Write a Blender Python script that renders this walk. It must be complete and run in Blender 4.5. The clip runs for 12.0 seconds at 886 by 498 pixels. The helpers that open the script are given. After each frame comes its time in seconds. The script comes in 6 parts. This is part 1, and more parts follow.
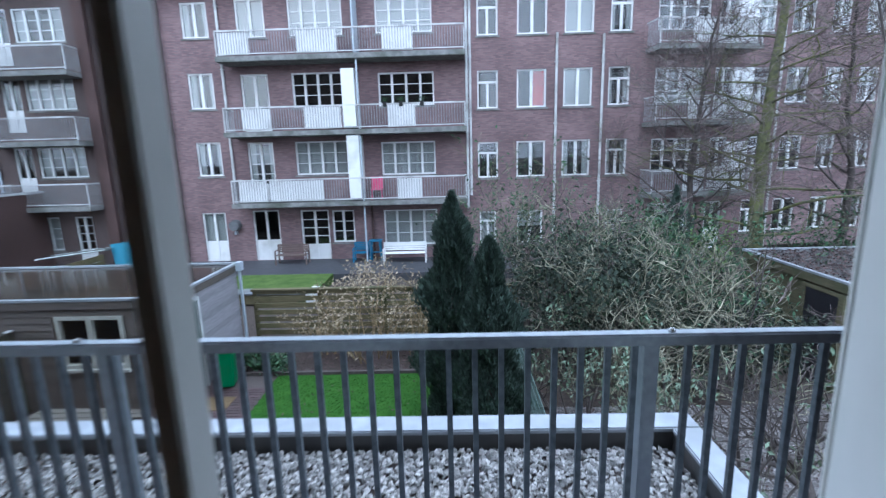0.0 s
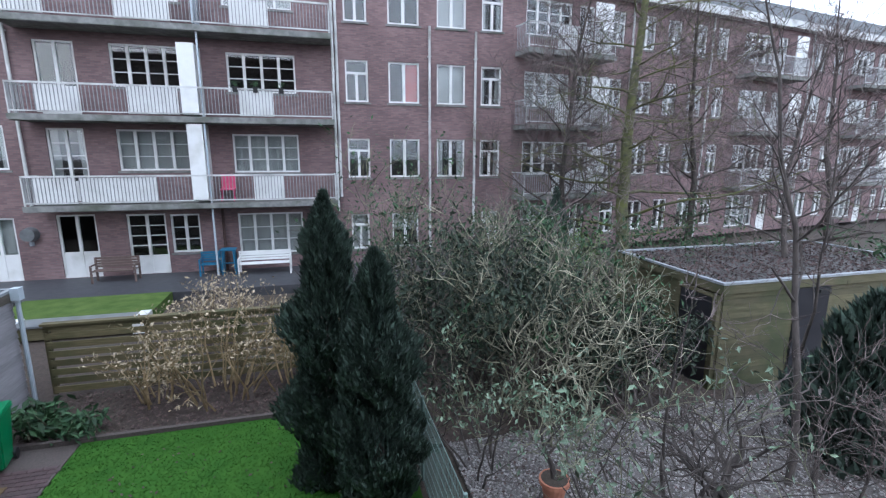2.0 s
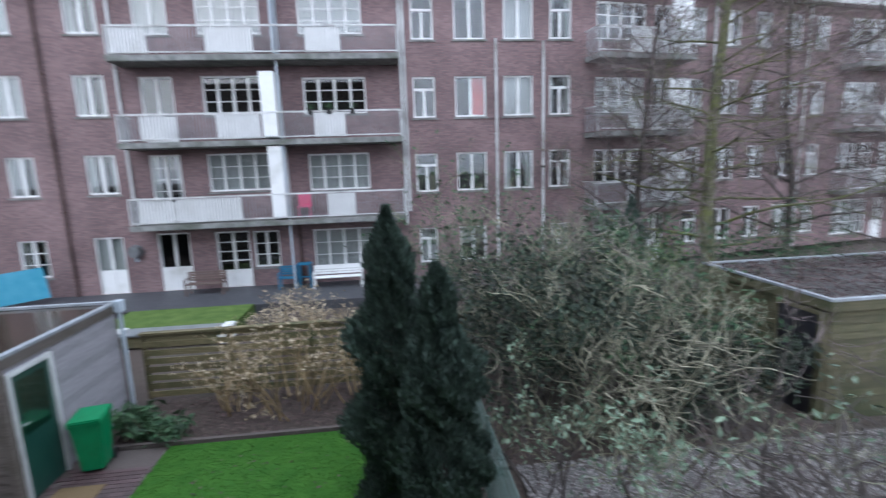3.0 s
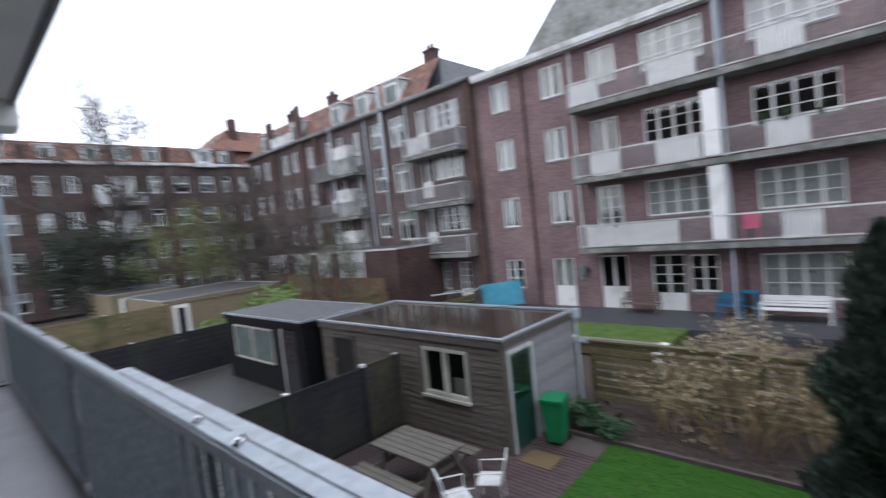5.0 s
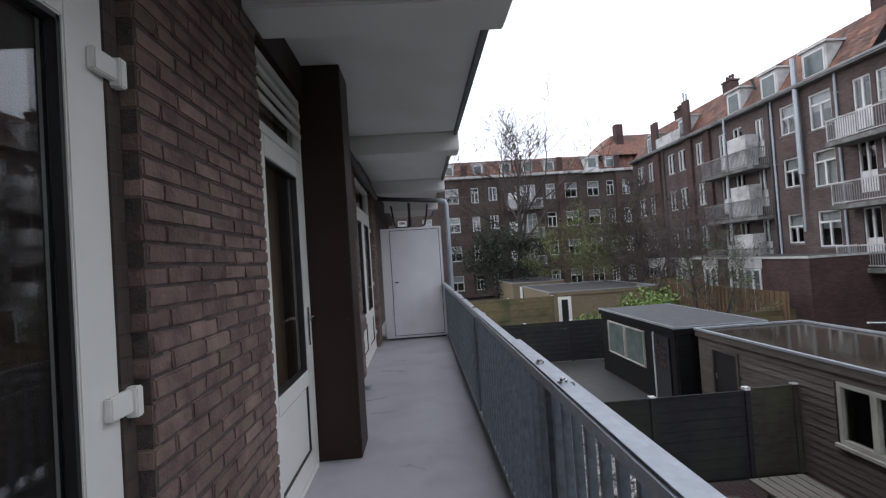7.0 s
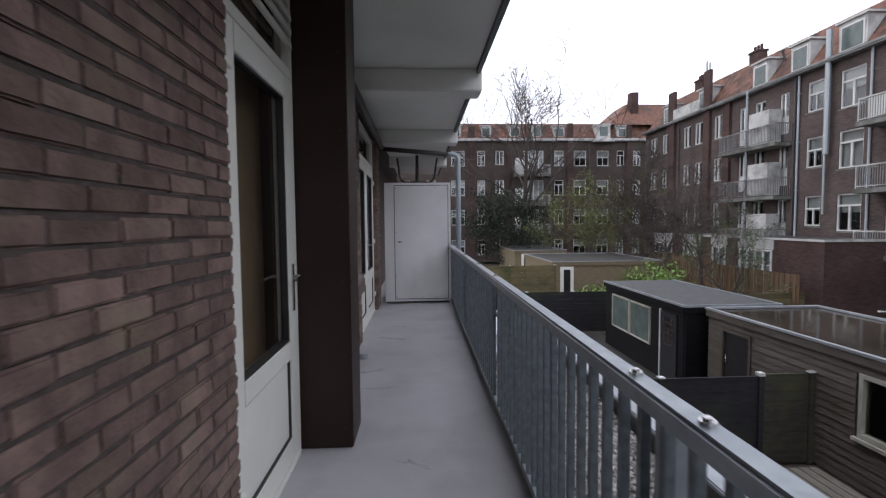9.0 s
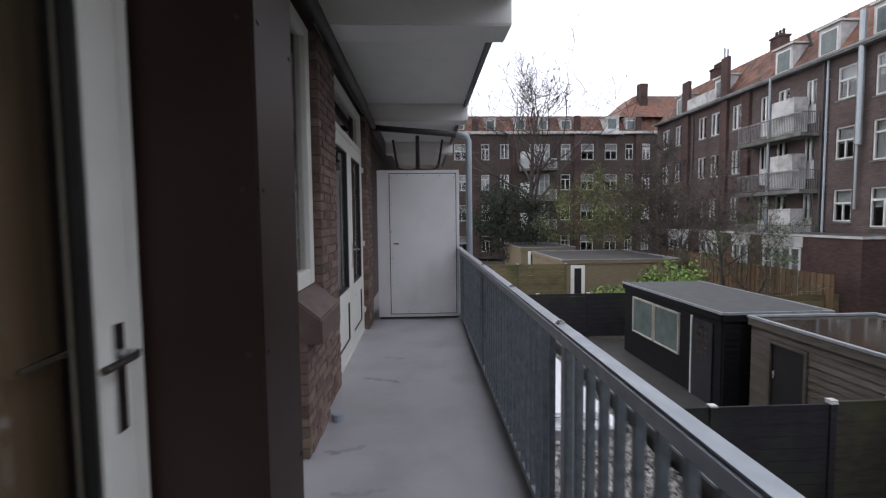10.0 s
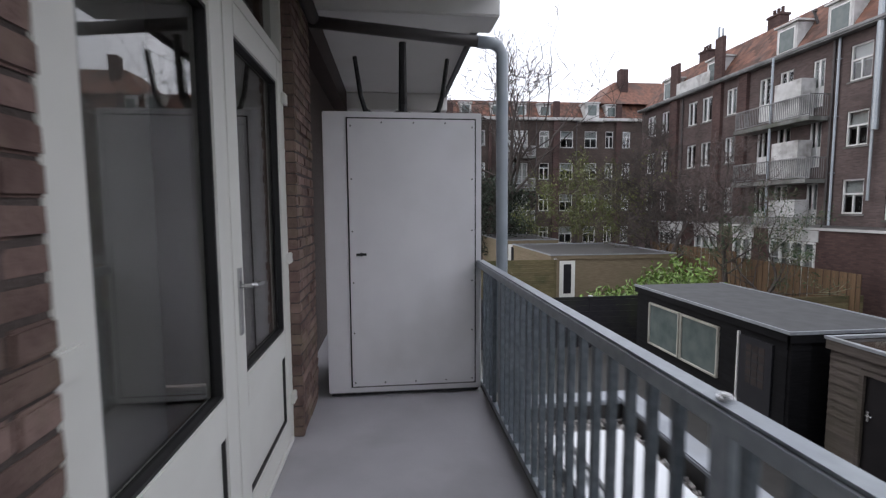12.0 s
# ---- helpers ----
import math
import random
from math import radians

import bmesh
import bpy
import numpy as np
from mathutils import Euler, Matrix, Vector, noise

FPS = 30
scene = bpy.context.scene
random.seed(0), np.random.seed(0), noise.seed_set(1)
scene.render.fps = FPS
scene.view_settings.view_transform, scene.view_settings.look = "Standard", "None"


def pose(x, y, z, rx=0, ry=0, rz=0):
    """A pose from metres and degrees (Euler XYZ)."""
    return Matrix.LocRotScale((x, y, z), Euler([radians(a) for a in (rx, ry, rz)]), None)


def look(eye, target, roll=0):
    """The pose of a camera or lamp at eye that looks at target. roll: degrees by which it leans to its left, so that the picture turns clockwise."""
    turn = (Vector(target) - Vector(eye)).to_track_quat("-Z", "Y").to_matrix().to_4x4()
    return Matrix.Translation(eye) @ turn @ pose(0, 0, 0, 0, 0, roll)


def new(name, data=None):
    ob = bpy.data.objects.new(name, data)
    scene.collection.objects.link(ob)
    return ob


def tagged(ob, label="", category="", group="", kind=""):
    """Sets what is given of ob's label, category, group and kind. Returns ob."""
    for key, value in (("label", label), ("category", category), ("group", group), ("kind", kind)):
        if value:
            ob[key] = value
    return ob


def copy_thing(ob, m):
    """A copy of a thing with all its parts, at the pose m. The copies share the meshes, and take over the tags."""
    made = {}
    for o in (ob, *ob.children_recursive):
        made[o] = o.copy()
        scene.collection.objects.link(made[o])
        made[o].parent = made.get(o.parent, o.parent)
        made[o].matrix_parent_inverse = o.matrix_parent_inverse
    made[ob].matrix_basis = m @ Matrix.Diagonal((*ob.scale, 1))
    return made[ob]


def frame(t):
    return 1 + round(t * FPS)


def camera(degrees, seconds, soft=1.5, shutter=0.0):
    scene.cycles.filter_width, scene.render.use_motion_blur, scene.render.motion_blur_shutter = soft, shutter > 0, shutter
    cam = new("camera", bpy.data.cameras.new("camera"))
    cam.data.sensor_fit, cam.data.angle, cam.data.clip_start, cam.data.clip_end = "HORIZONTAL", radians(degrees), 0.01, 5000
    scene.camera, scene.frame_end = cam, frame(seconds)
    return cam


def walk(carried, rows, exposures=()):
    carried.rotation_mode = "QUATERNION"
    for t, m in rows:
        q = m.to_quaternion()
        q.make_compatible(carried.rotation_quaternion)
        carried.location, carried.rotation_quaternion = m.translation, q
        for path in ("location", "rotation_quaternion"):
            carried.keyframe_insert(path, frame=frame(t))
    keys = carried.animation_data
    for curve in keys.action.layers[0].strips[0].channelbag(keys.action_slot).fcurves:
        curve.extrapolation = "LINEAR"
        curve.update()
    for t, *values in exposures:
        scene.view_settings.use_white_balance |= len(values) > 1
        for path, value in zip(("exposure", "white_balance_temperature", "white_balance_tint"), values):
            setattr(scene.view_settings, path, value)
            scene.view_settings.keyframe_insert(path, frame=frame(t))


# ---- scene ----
cam = camera(86.7, 12.0, 1.25, 0.4)
PATH = [
    (0, (8.320, -0.637, 1.690), (8.274, 1.323, 1.294), -1.55),
    (0.5, (8.250, -0.020, 1.712), (8.356, 1.937, 1.316), -1.16),
    (1, (8.200, 0.480, 1.632), (8.438, 2.425, 1.232), -0.68),
    (1.5, (8.200, 0.765, 1.570), (8.645, 2.673, 1.166), 0.06),
    (2, (8.240, 0.991, 1.530), (8.743, 2.886, 1.136), 0.12),
    (2.5, (8.309, 1.129, 1.518), (8.845, 3.018, 1.139), -0.04),
    (3, (8.374, 1.141, 1.514), (8.585, 3.101, 1.178), -1.99),
    (3.2, (8.373, 1.136, 1.492), (8.363, 3.112, 1.186), -3.20),
    (4.8, (8.314, 0.719, 1.488), (7.158, 2.345, 1.343), -6.0),
    (5, (8.277, 0.67, 1.48), (6.916, 2.132, 1.377), -6.0),
    (5.5, (8.299, 0.691, 1.403), (6.425, 1.388, 1.442), -6.0),
    (6, (8.459, 0.708, 1.417), (6.478, 0.978, 1.493), -4.9),
    (6.5, (8.532, 0.699, 1.397), (6.538, 0.851, 1.463), -4.3),
    (7, (8.519, 0.716, 1.386), (6.522, 0.822, 1.432), -3.8),
    (9, (7.846, 0.633, 1.34), (5.851, 0.731, 1.229), -0.5),
    (9.5, (7.102, 0.675, 1.341), (5.109, 0.79, 1.219), -0.6),
    (10, (6.338, 0.649, 1.359), (4.344, 0.736, 1.23), -0.6),
    (10.5, (5.533, 0.673, 1.365), (3.541, 0.782, 1.224), -0.5),
    (11, (4.788, 0.61, 1.35), (2.799, 0.749, 1.195), -0.4),
    (11.5, (4.02, 0.594, 1.356), (2.035, 0.774, 1.191), -0.3),
    (12, (3.326, 0.513, 1.344), (1.345, 0.728, 1.173), -0.3),
]
walk(cam, [(t, look(e, a, r)) for t, e, a, r in PATH],
     exposures=[(0.0, 0.9, 5000, 4.0), (1.0, 0.72, 5300, 6.0), (2.2, 0.66, 5450, 6.8), (3.0, 0.74, 5500, 7.0), (5.0, 0.32, 5900, 9.0), (5.5, 0.28, 5950, 9.5), (6.0, 0.04, 6050, 10.0), (7.0, 0.0, 6100, 10.2), (9.0, -0.05, 6250, 11.0), (12.0, 0.0, 6300, 11.0)])
# ---- world and light ----
world = bpy.data.worlds.new("sky")
scene.world = world
world.use_nodes = True
wn, wl = world.node_tree.nodes, world.node_tree.links
sky = wn.new("ShaderNodeTexSky")
sky.sky_type, sky.sun_disc = "NISHITA", False
sky.sun_elevation, sky.sun_rotation, sky.air_density, sky.dust_density = radians(24), radians(200), 1.0, 4.0
cloud = wn.new("ShaderNodeTexNoise")
cloud.inputs["Scale"].default_value, cloud.inputs["Detail"].default_value = 1.6, 3
cr = wn.new("ShaderNodeValToRGB")
cr.color_ramp.elements[0].position, cr.color_ramp.elements[0].color = 0.35, (8.1, 8.2, 8.9, 1)
cr.color_ramp.elements[1].position, cr.color_ramp.elements[1].color = 0.7, (9.1, 9.1, 9.6, 1)
wm = wn.new("ShaderNodeMix")
wm.data_type = "RGBA"
wm.inputs[0].default_value = 0.93
wtc = wn.new("ShaderNodeTexCoord")
wl.new(wtc.outputs["Generated"], cloud.inputs["Vector"])
wl.new(cloud.outputs["Fac"], cr.inputs[0])
wl.new(sky.outputs[0], wm.inputs[6])
wl.new(cr.outputs[0], wm.inputs[7])
wl.new(wm.outputs[2], wn["Background"].inputs[0])
wn["Background"].inputs[1].default_value = 0.2
sun = new("sun", bpy.data.lights.new("sun", "SUN"))
sun.data.energy, sun.data.angle, sun.data.color = 0.5, radians(25), (1.0, 0.97, 0.93)
sun.matrix_world = look((0, -6, 12), (0, 0, 0))


# ---- materials ----
def mat(name, c1, c2=None, rough=0.7, scale=8.0, bump=0.0, bscale=None, metal=0.0, fine=0.0, stretch=(1, 1, 1), stain=None, stain_scale=0.6, spec=0.5, rnd=0.0, island=0.0):
    """Noise-varied surface: two tones, fine grain, large stains, relief."""
    m = bpy.data.materials.new(name)
    m.use_nodes = True
    n, l = m.node_tree.nodes, m.node_tree.links
    b = n["Principled BSDF"]
    b.inputs["Roughness"].default_value, b.inputs["Metallic"].default_value = rough, metal
    b.inputs["Specular IOR Level"].default_value = spec
    geo = n.new("ShaderNodeNewGeometry")
    mp = n.new("ShaderNodeMapping")
    mp.inputs["Scale"].default_value = stretch
    l.new(geo.outputs["Position"], mp.inputs["Vector"])
    nz = n.new("ShaderNodeTexNoise")
    nz.inputs["Scale"].default_value, nz.inputs["Detail"].default_value = scale, 6
    l.new(mp.outputs[0], nz.inputs["Vector"])
    rp = n.new("ShaderNodeValToRGB")
    rp.color_ramp.elements[0].position, rp.color_ramp.elements[1].position = 0.32, 0.68
    c2 = c2 or tuple(min(1, v * 1.25) for v in c1)
    rp.color_ramp.elements[0].color, rp.color_ramp.elements[1].color = (*c1, 1), (*c2, 1)
    l.new(nz.outputs["Fac"], rp.inputs[0])
    out = rp.outputs[0]
    if stain:
        n2 = n.new("ShaderNodeTexNoise")
        n2.inputs["Scale"].default_value, n2.inputs["Detail"].default_value = stain_scale, 5
        l.new(geo.outputs["Position"], n2.inputs["Vector"])
        r2 = n.new("ShaderNodeMapRange")
        r2.inputs[1].default_value, r2.inputs[2].default_value = 0.48, 0.72
        l.new(n2.outputs["Fac"], r2.inputs[0])
        mx = n.new("ShaderNodeMix")
        mx.data_type = "RGBA"
        l.new(r2.outputs[0], mx.inputs[0])
        l.new(out, mx.inputs[6])
        mx.inputs[7].default_value = (*stain, 1)
        out = mx.outputs[2]
    if rnd or island:
        hs = n.new("ShaderNodeHueSaturation")
        mr = n.new("ShaderNodeMapRange")
        if rnd:
            oi = n.new("ShaderNodeObjectInfo")
            l.new(oi.outputs["Random"], mr.inputs[0])
        else:
            l.new(geo.outputs["Random Per Island"], mr.inputs[0])
        k = rnd or island
        mr.inputs[3].default_value, mr.inputs[4].default_value = 1 - k, 1 + k
        l.new(mr.outputs[0], hs.inputs["Value"])
        l.new(out, hs.inputs["Color"])
        out = hs.outputs[0]
    l.new(out, b.inputs["Base Color"])
    if bump:
        n3 = n.new("ShaderNodeTexNoise")
        n3.inputs["Scale"].default_value, n3.inputs["Detail"].default_value = bscale or scale * 4, 6
        l.new(mp.outputs[0], n3.inputs["Vector"])
        bp = n.new("ShaderNodeBump")
        bp.inputs["Strength"].default_value, bp.inputs["Distance"].default_value = bump, 0.01
        l.new(n3.outputs["Fac"], bp.inputs["Height"])
        l.new(bp.outputs[0], b.inputs["Normal"])
    return m


def brick_mat(name, c1, c2, mortar, swap=False, course=0.062, length=0.22):
    """Running-bond brickwork in object space; the wall's own x runs along it."""
    m = bpy.data.materials.new(name)
    m.use_nodes = True
    n, l = m.node_tree.nodes, m.node_tree.links
    b = n["Principled BSDF"]
    b.inputs["Roughness"].default_value = 0.9
    b.inputs["Specular IOR Level"].default_value = 0.2
    tc = n.new("ShaderNodeTexCoord")
    sp = n.new("ShaderNodeSeparateXYZ")
    l.new(tc.outputs["Object"], sp.inputs[0])
    ad = n.new("ShaderNodeMath")
    l.new(sp.outputs[0], ad.inputs[0])
    l.new(sp.outputs[1], ad.inputs[1])
    cb = n.new("ShaderNodeCombineXYZ")
    l.new(ad.outputs[0], cb.inputs[0])
    l.new(sp.outputs[2], cb.inputs[1])
    bk = n.new("ShaderNodeTexBrick")
    bk.inputs["Scale"].default_value = 1.0
    bk.inputs["Brick Width"].default_value, bk.inputs["Row Height"].default_value = length, course
    bk.inputs["Mortar Size"].default_value, bk.inputs["Mortar Smooth"].default_value = 0.006, 0.3
    bk.inputs["Color1"].default_value, bk.inputs["Color2"].default_value, bk.inputs["Mortar"].default_value = (*c1, 1), (*c2, 1), (*mortar, 1)
    l.new(cb.outputs[0], bk.inputs["Vector"])
    nz = n.new("ShaderNodeTexNoise")
    nz.inputs["Scale"].default_value, nz.inputs["Detail"].default_value = 0.5, 6
    l.new(tc.outputs["Object"], nz.inputs["Vector"])
    mr = n.new("ShaderNodeMapRange")
    mr.inputs[1].default_value, mr.inputs[2].default_value, mr.inputs[3].default_value, mr.inputs[4].default_value = 0.3, 0.7, 0.72, 1.2
    l.new(nz.outputs["Fac"], mr.inputs[0])
    hs = n.new("ShaderNodeHueSaturation")
    l.new(mr.outputs[0], hs.inputs["Value"])
    l.new(bk.outputs["Color"], hs.inputs["Color"])
    l.new(hs.outputs[0], b.inputs["Base Color"])
    bp = n.new("ShaderNodeBump")
    bp.inputs["Strength"].default_value, bp.inputs["Distance"].default_value = 0.6, 0.01
    bp.invert = True
    l.new(bk.outputs["Fac"], bp.inputs["Height"])
    l.new(bp.outputs[0], b.inputs["Normal"])
    return m


def glass_mat(name, tint, rough=0.02, ior=1.5):
    m = bpy.data.materials.new(name)
    m.use_nodes = True
    n, l = m.node_tree.nodes, m.node_tree.links
    n.remove(n["Principled BSDF"])
    tr, gl, mx, fr = n.new("ShaderNodeBsdfTransparent"), n.new("ShaderNodeBsdfGlossy"), n.new("ShaderNodeMixShader"), n.new("ShaderNodeLayerWeight")
    tr.inputs[0].default_value = (*tint, 1)
    gl.inputs["Roughness"].default_value = rough
    fr.inputs[0].default_value = 0.5
    pw, ma = n.new("ShaderNodeMath"), n.new("ShaderNodeMath")
    pw.operation, ma.operation = "POWER", "MULTIPLY_ADD"
    pw.inputs[1].default_value, ma.inputs[1].default_value, ma.inputs[2].default_value = 4.0, 0.9, 0.06
    l.new(fr.outputs["Facing"], pw.inputs[0])
    l.new(pw.outputs[0], ma.inputs[0])
    l.new(ma.outputs[0], mx.inputs[0])
    l.new(tr.outputs[0], mx.inputs[1])
    l.new(gl.outputs[0], mx.inputs[2])
    l.new(mx.outputs[0], n["Material Output"].inputs[0])
    return m


M_BRICK_FAR = brick_mat("facade brick", (0.222, 0.147, 0.146), (0.155, 0.104, 0.106), (0.15, 0.128, 0.13))
M_BRICK_LEFT = brick_mat("brown facade brick", (0.13, 0.097, 0.09), (0.088, 0.066, 0.063), (0.1, 0.088, 0.084))
M_BRICK_END = brick_mat("dark facade brick", (0.1, 0.076, 0.066), (0.068, 0.052, 0.046), (0.075, 0.063, 0.058))
M_BRICK_RED = brick_mat("dark red brick", (0.1, 0.062, 0.056), (0.068, 0.043, 0.04), (0.07, 0.052, 0.048))
M_BRICK = mat("fired brick", (0.138, 0.093, 0.083), (0.235, 0.165, 0.143), 0.92, 11, 0.7, 60, stain=(0.2, 0.16, 0.12), stain_scale=5, spec=0.2, rnd=0.26)
M_BRICK_J = mat("fired brick joined", (0.163, 0.0938, 0.0775), (0.25, 0.163, 0.131), 0.92, 9, 0.6, 60, stain=(0.213, 0.163, 0.125), stain_scale=5, spec=0.2, island=0.35)
M_MORTAR = mat("dark mortar", (0.062, 0.05, 0.045), (0.1, 0.08, 0.072), 0.95, 40, 0.6)
M_WHITE = mat("white paint", (0.62, 0.62, 0.61), (0.67, 0.67, 0.66), 0.5, 3, stain=(0.48, 0.48, 0.456), stain_scale=1.5)
M_CABW = mat("white painted cabinet panel", (0.74, 0.73, 0.745), (0.79, 0.78, 0.79), 0.5, 2.5, 0.05, 20, stain=(0.66, 0.65, 0.65), stain_scale=1.5)
M_DLEAF = mat("dark grey green leaf", (0.016, 0.024, 0.016), (0.042, 0.054, 0.036), 0.7, 5, island=0.5, spec=0.2)
M_PVC = mat("white plastic frame", (0.66, 0.66, 0.62), (0.72, 0.72, 0.69), 0.35, 4)
M_CREAM = mat("cream frame paint", (0.74, 0.74, 0.69), (0.78, 0.78, 0.73), 0.45, 4)
M_TRIM = mat("weathered cream trim", (0.36, 0.35, 0.3), (0.45, 0.44, 0.39), 0.6, 4, stain=(0.25, 0.24, 0.2), stain_scale=2)
M_ALGAE = mat("algae covered fence board", (0.026, 0.023, 0.018), (0.048, 0.043, 0.032), 0.85, 3, 0.2, stretch=(1, 1, 8), stain=(0.06, 0.062, 0.03), stain_scale=1.5)
M_GUTTER = mat("grey painted gutter", (0.17, 0.17, 0.17), (0.25, 0.25, 0.25), 0.6, 3, stain=(0.09, 0.09, 0.09))
M_OLDWHITE = mat("weathered white paint", (0.44, 0.44, 0.43), (0.56, 0.56, 0.55), 0.6, 2.5, stain=(0.216, 0.209, 0.194), stain_scale=1.2)
M_CONC = mat("weathered concrete", (0.13, 0.13, 0.124), (0.221, 0.221, 0.208), 0.85, 5, 0.3, stain=(0.065, 0.0715, 0.052), stain_scale=1.0)
M_FLOOR = mat("grey floor coating", (0.4, 0.39, 0.41), (0.46, 0.45, 0.47), 0.42, 2.2, 0.08, 30, stain=(0.34, 0.33, 0.34), stain_scale=1.7)
M_CEIL = mat("painted soffit", (0.78, 0.77, 0.75), (0.81, 0.8, 0.78), 0.7, 2, stain=(0.68, 0.68, 0.63), stain_scale=0.9)
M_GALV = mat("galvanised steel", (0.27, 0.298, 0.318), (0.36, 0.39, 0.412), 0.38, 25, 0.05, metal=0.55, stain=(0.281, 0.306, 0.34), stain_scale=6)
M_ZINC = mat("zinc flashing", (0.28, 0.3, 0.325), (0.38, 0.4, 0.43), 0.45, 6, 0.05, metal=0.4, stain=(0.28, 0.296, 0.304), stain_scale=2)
# darker copy of M_GALV: the shade on the baluster sides is in the colour
M_BAL_SHADE = mat("shaded galvanised baluster steel", (0.105, 0.125, 0.14), (0.18, 0.205, 0.225), 0.45, 30, 0.05, metal=0.4)
M_STEEL = mat("brushed steel", (0.5, 0.5, 0.5), (0.6, 0.6, 0.6), 0.25, 30, metal=1.0)
M_BROWN = mat("dark brown panel", (0.026, 0.014, 0.011), (0.036, 0.02, 0.016), 0.5, 2, spec=0.25)
M_BLACK = mat("black rubber and steel", (0.012, 0.012, 0.013), (0.02, 0.02, 0.02), 0.5, 10)
M_SEAL_GAP = mat("black glazing seal and gap shade", (0.015, 0.015, 0.015), (0.02, 0.02, 0.02), 0.5, 10)
M_DARKSTONE = mat("dark stone sill", (0.095, 0.065, 0.055), (0.13, 0.09, 0.078), 0.6, 12, 0.1)
M_GREY = mat("grey pipe", (0.33, 0.38, 0.42), (0.4, 0.44, 0.48), 0.45, 6)
M_DPIPE = mat("dark painted pipe", (0.05, 0.045, 0.045), (0.07, 0.062, 0.06), 0.5, 6)
M_ROOM = mat("plaster", (0.45, 0.42, 0.38), (0.5, 0.47, 0.43), 0.9, 2)
M_ROOMF = mat("dim timber floor", (0.16, 0.1, 0.06), (0.2, 0.13, 0.08), 0.5, 4, stretch=(1, 8, 1))
# near-black: the shade of unlit rooms is put into this colour
M_ROOMSHADE = mat("interior shade black", (0.02, 0.02, 0.022), (0.035, 0.034, 0.034), 0.9, 1)
M_CURT = mat("net curtain", (0.3, 0.3, 0.3), (0.396, 0.396, 0.384), 0.9, 2, stretch=(12, 12, 0.4))
M_SHADE = mat("grey roller blind", (0.2, 0.2, 0.2), (0.23, 0.23, 0.23), 0.8, 2)
M_RED = mat("red curtain", (0.35, 0.04, 0.04), (0.45, 0.06, 0.05), 0.9, 4, stretch=(10, 10, 0.4))
M_BRICKCURT = mat("brown curtain", (0.32, 0.24, 0.15), (0.4, 0.3, 0.2), 0.9, 3, stretch=(14, 14, 0.3))
M_TILE = mat("orange roof tile", (0.1, 0.05, 0.036), (0.19, 0.085, 0.055), 0.8, 3, 0.2, stain=(0.075, 0.05, 0.042), stain_scale=0.7, island=0.45)
M_LEAD = mat("lead grey roofing", (0.112, 0.119, 0.126), (0.168, 0.175, 0.182), 0.6, 3)
M_GRASSF = mat("yellowish lawn", (0.05, 0.085, 0.018), (0.09, 0.13, 0.035), 0.9, 2, 0.4, 60, spec=0.15)
M_GRASS = mat("lawn turf", (0.024, 0.078, 0.009), (0.04, 0.105, 0.013), 0.9, 3, 0.4, 120, spec=0.15)
M_BLADE = mat("grass blade", (0.028, 0.085, 0.01), (0.052, 0.12, 0.016), 0.8, 1, island=0.12, spec=0.15)
M_SOIL = mat("damp soil and litter", (0.0315, 0.0224, 0.0175), (0.063, 0.0455, 0.035), 0.95, 14, 0.9, stain=(0.049, 0.042, 0.028))
M_PAVE = mat("dark red paving", (0.051, 0.03, 0.0312), (0.078, 0.048, 0.048), 0.6, 18, 0.3, stain=(0.042, 0.036, 0.03), rnd=0.2)
M_SLAB = mat("grey concrete paving", (0.029, 0.027, 0.025), (0.042, 0.04, 0.037), 0.6, 4, 0.2, stain=(0.033, 0.033, 0.0297), stain_scale=0.8)
M_TERR = mat("dark terrace paving", (0.036, 0.0372, 0.042), (0.054, 0.054, 0.06), 0.6, 5, 0.2)
M_GRAVEL = mat("garden gravel", (0.08, 0.068, 0.064), (0.144, 0.128, 0.12), 0.9, 40, 0.9, 60, stain=(0.048, 0.04, 0.032), stain_scale=1.5)
M_PEBBLE = mat("river pebble", (0.255, 0.24, 0.225), (0.375, 0.36, 0.338), 0.7, 20, island=0.65)
M_STONE = mat("gravel stone", (0.13, 0.12, 0.115), (0.27, 0.25, 0.24), 0.8, 20, island=0.6)
M_BITUMEN = mat("bitumen roofing", (0.045, 0.045, 0.045), (0.075, 0.07, 0.065), 0.35, 3, 0.2)
M_WETROOF = mat("wet roof", (0.022, 0.019, 0.016), (0.04, 0.031, 0.023), 0.09, 1.4, 0.01, stain=(0.045, 0.03, 0.018), stain_scale=0.8, spec=0.22)
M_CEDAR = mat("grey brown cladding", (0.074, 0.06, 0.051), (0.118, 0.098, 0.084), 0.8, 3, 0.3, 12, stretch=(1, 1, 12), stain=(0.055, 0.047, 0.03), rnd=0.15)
M_CEDAR_PALE = mat("pale grey cladding", (0.198, 0.186, 0.198), (0.258, 0.246, 0.258), 0.8, 3, 0.3, 12, stretch=(1, 1, 12), rnd=0.12)
M_GREENSHED = mat("mossy shed board", (0.068, 0.062, 0.03), (0.105, 0.09, 0.048), 0.85, 3, 0.3, 12, stretch=(1, 1, 10), stain=(0.04, 0.048, 0.016), stain_scale=1.0, rnd=0.22)
M_INFILL = mat("grey painted steel bars", (0.2, 0.2, 0.205), (0.3, 0.3, 0.305), 0.6, 3)
M_GREENWOOD = mat("green weathered timber", (0.095, 0.08, 0.036), (0.15, 0.122, 0.062), 0.85, 3, 0.3, 12, stretch=(1, 1, 10), stain=(0.044, 0.055, 0.0165), stain_scale=1.2, rnd=0.2)
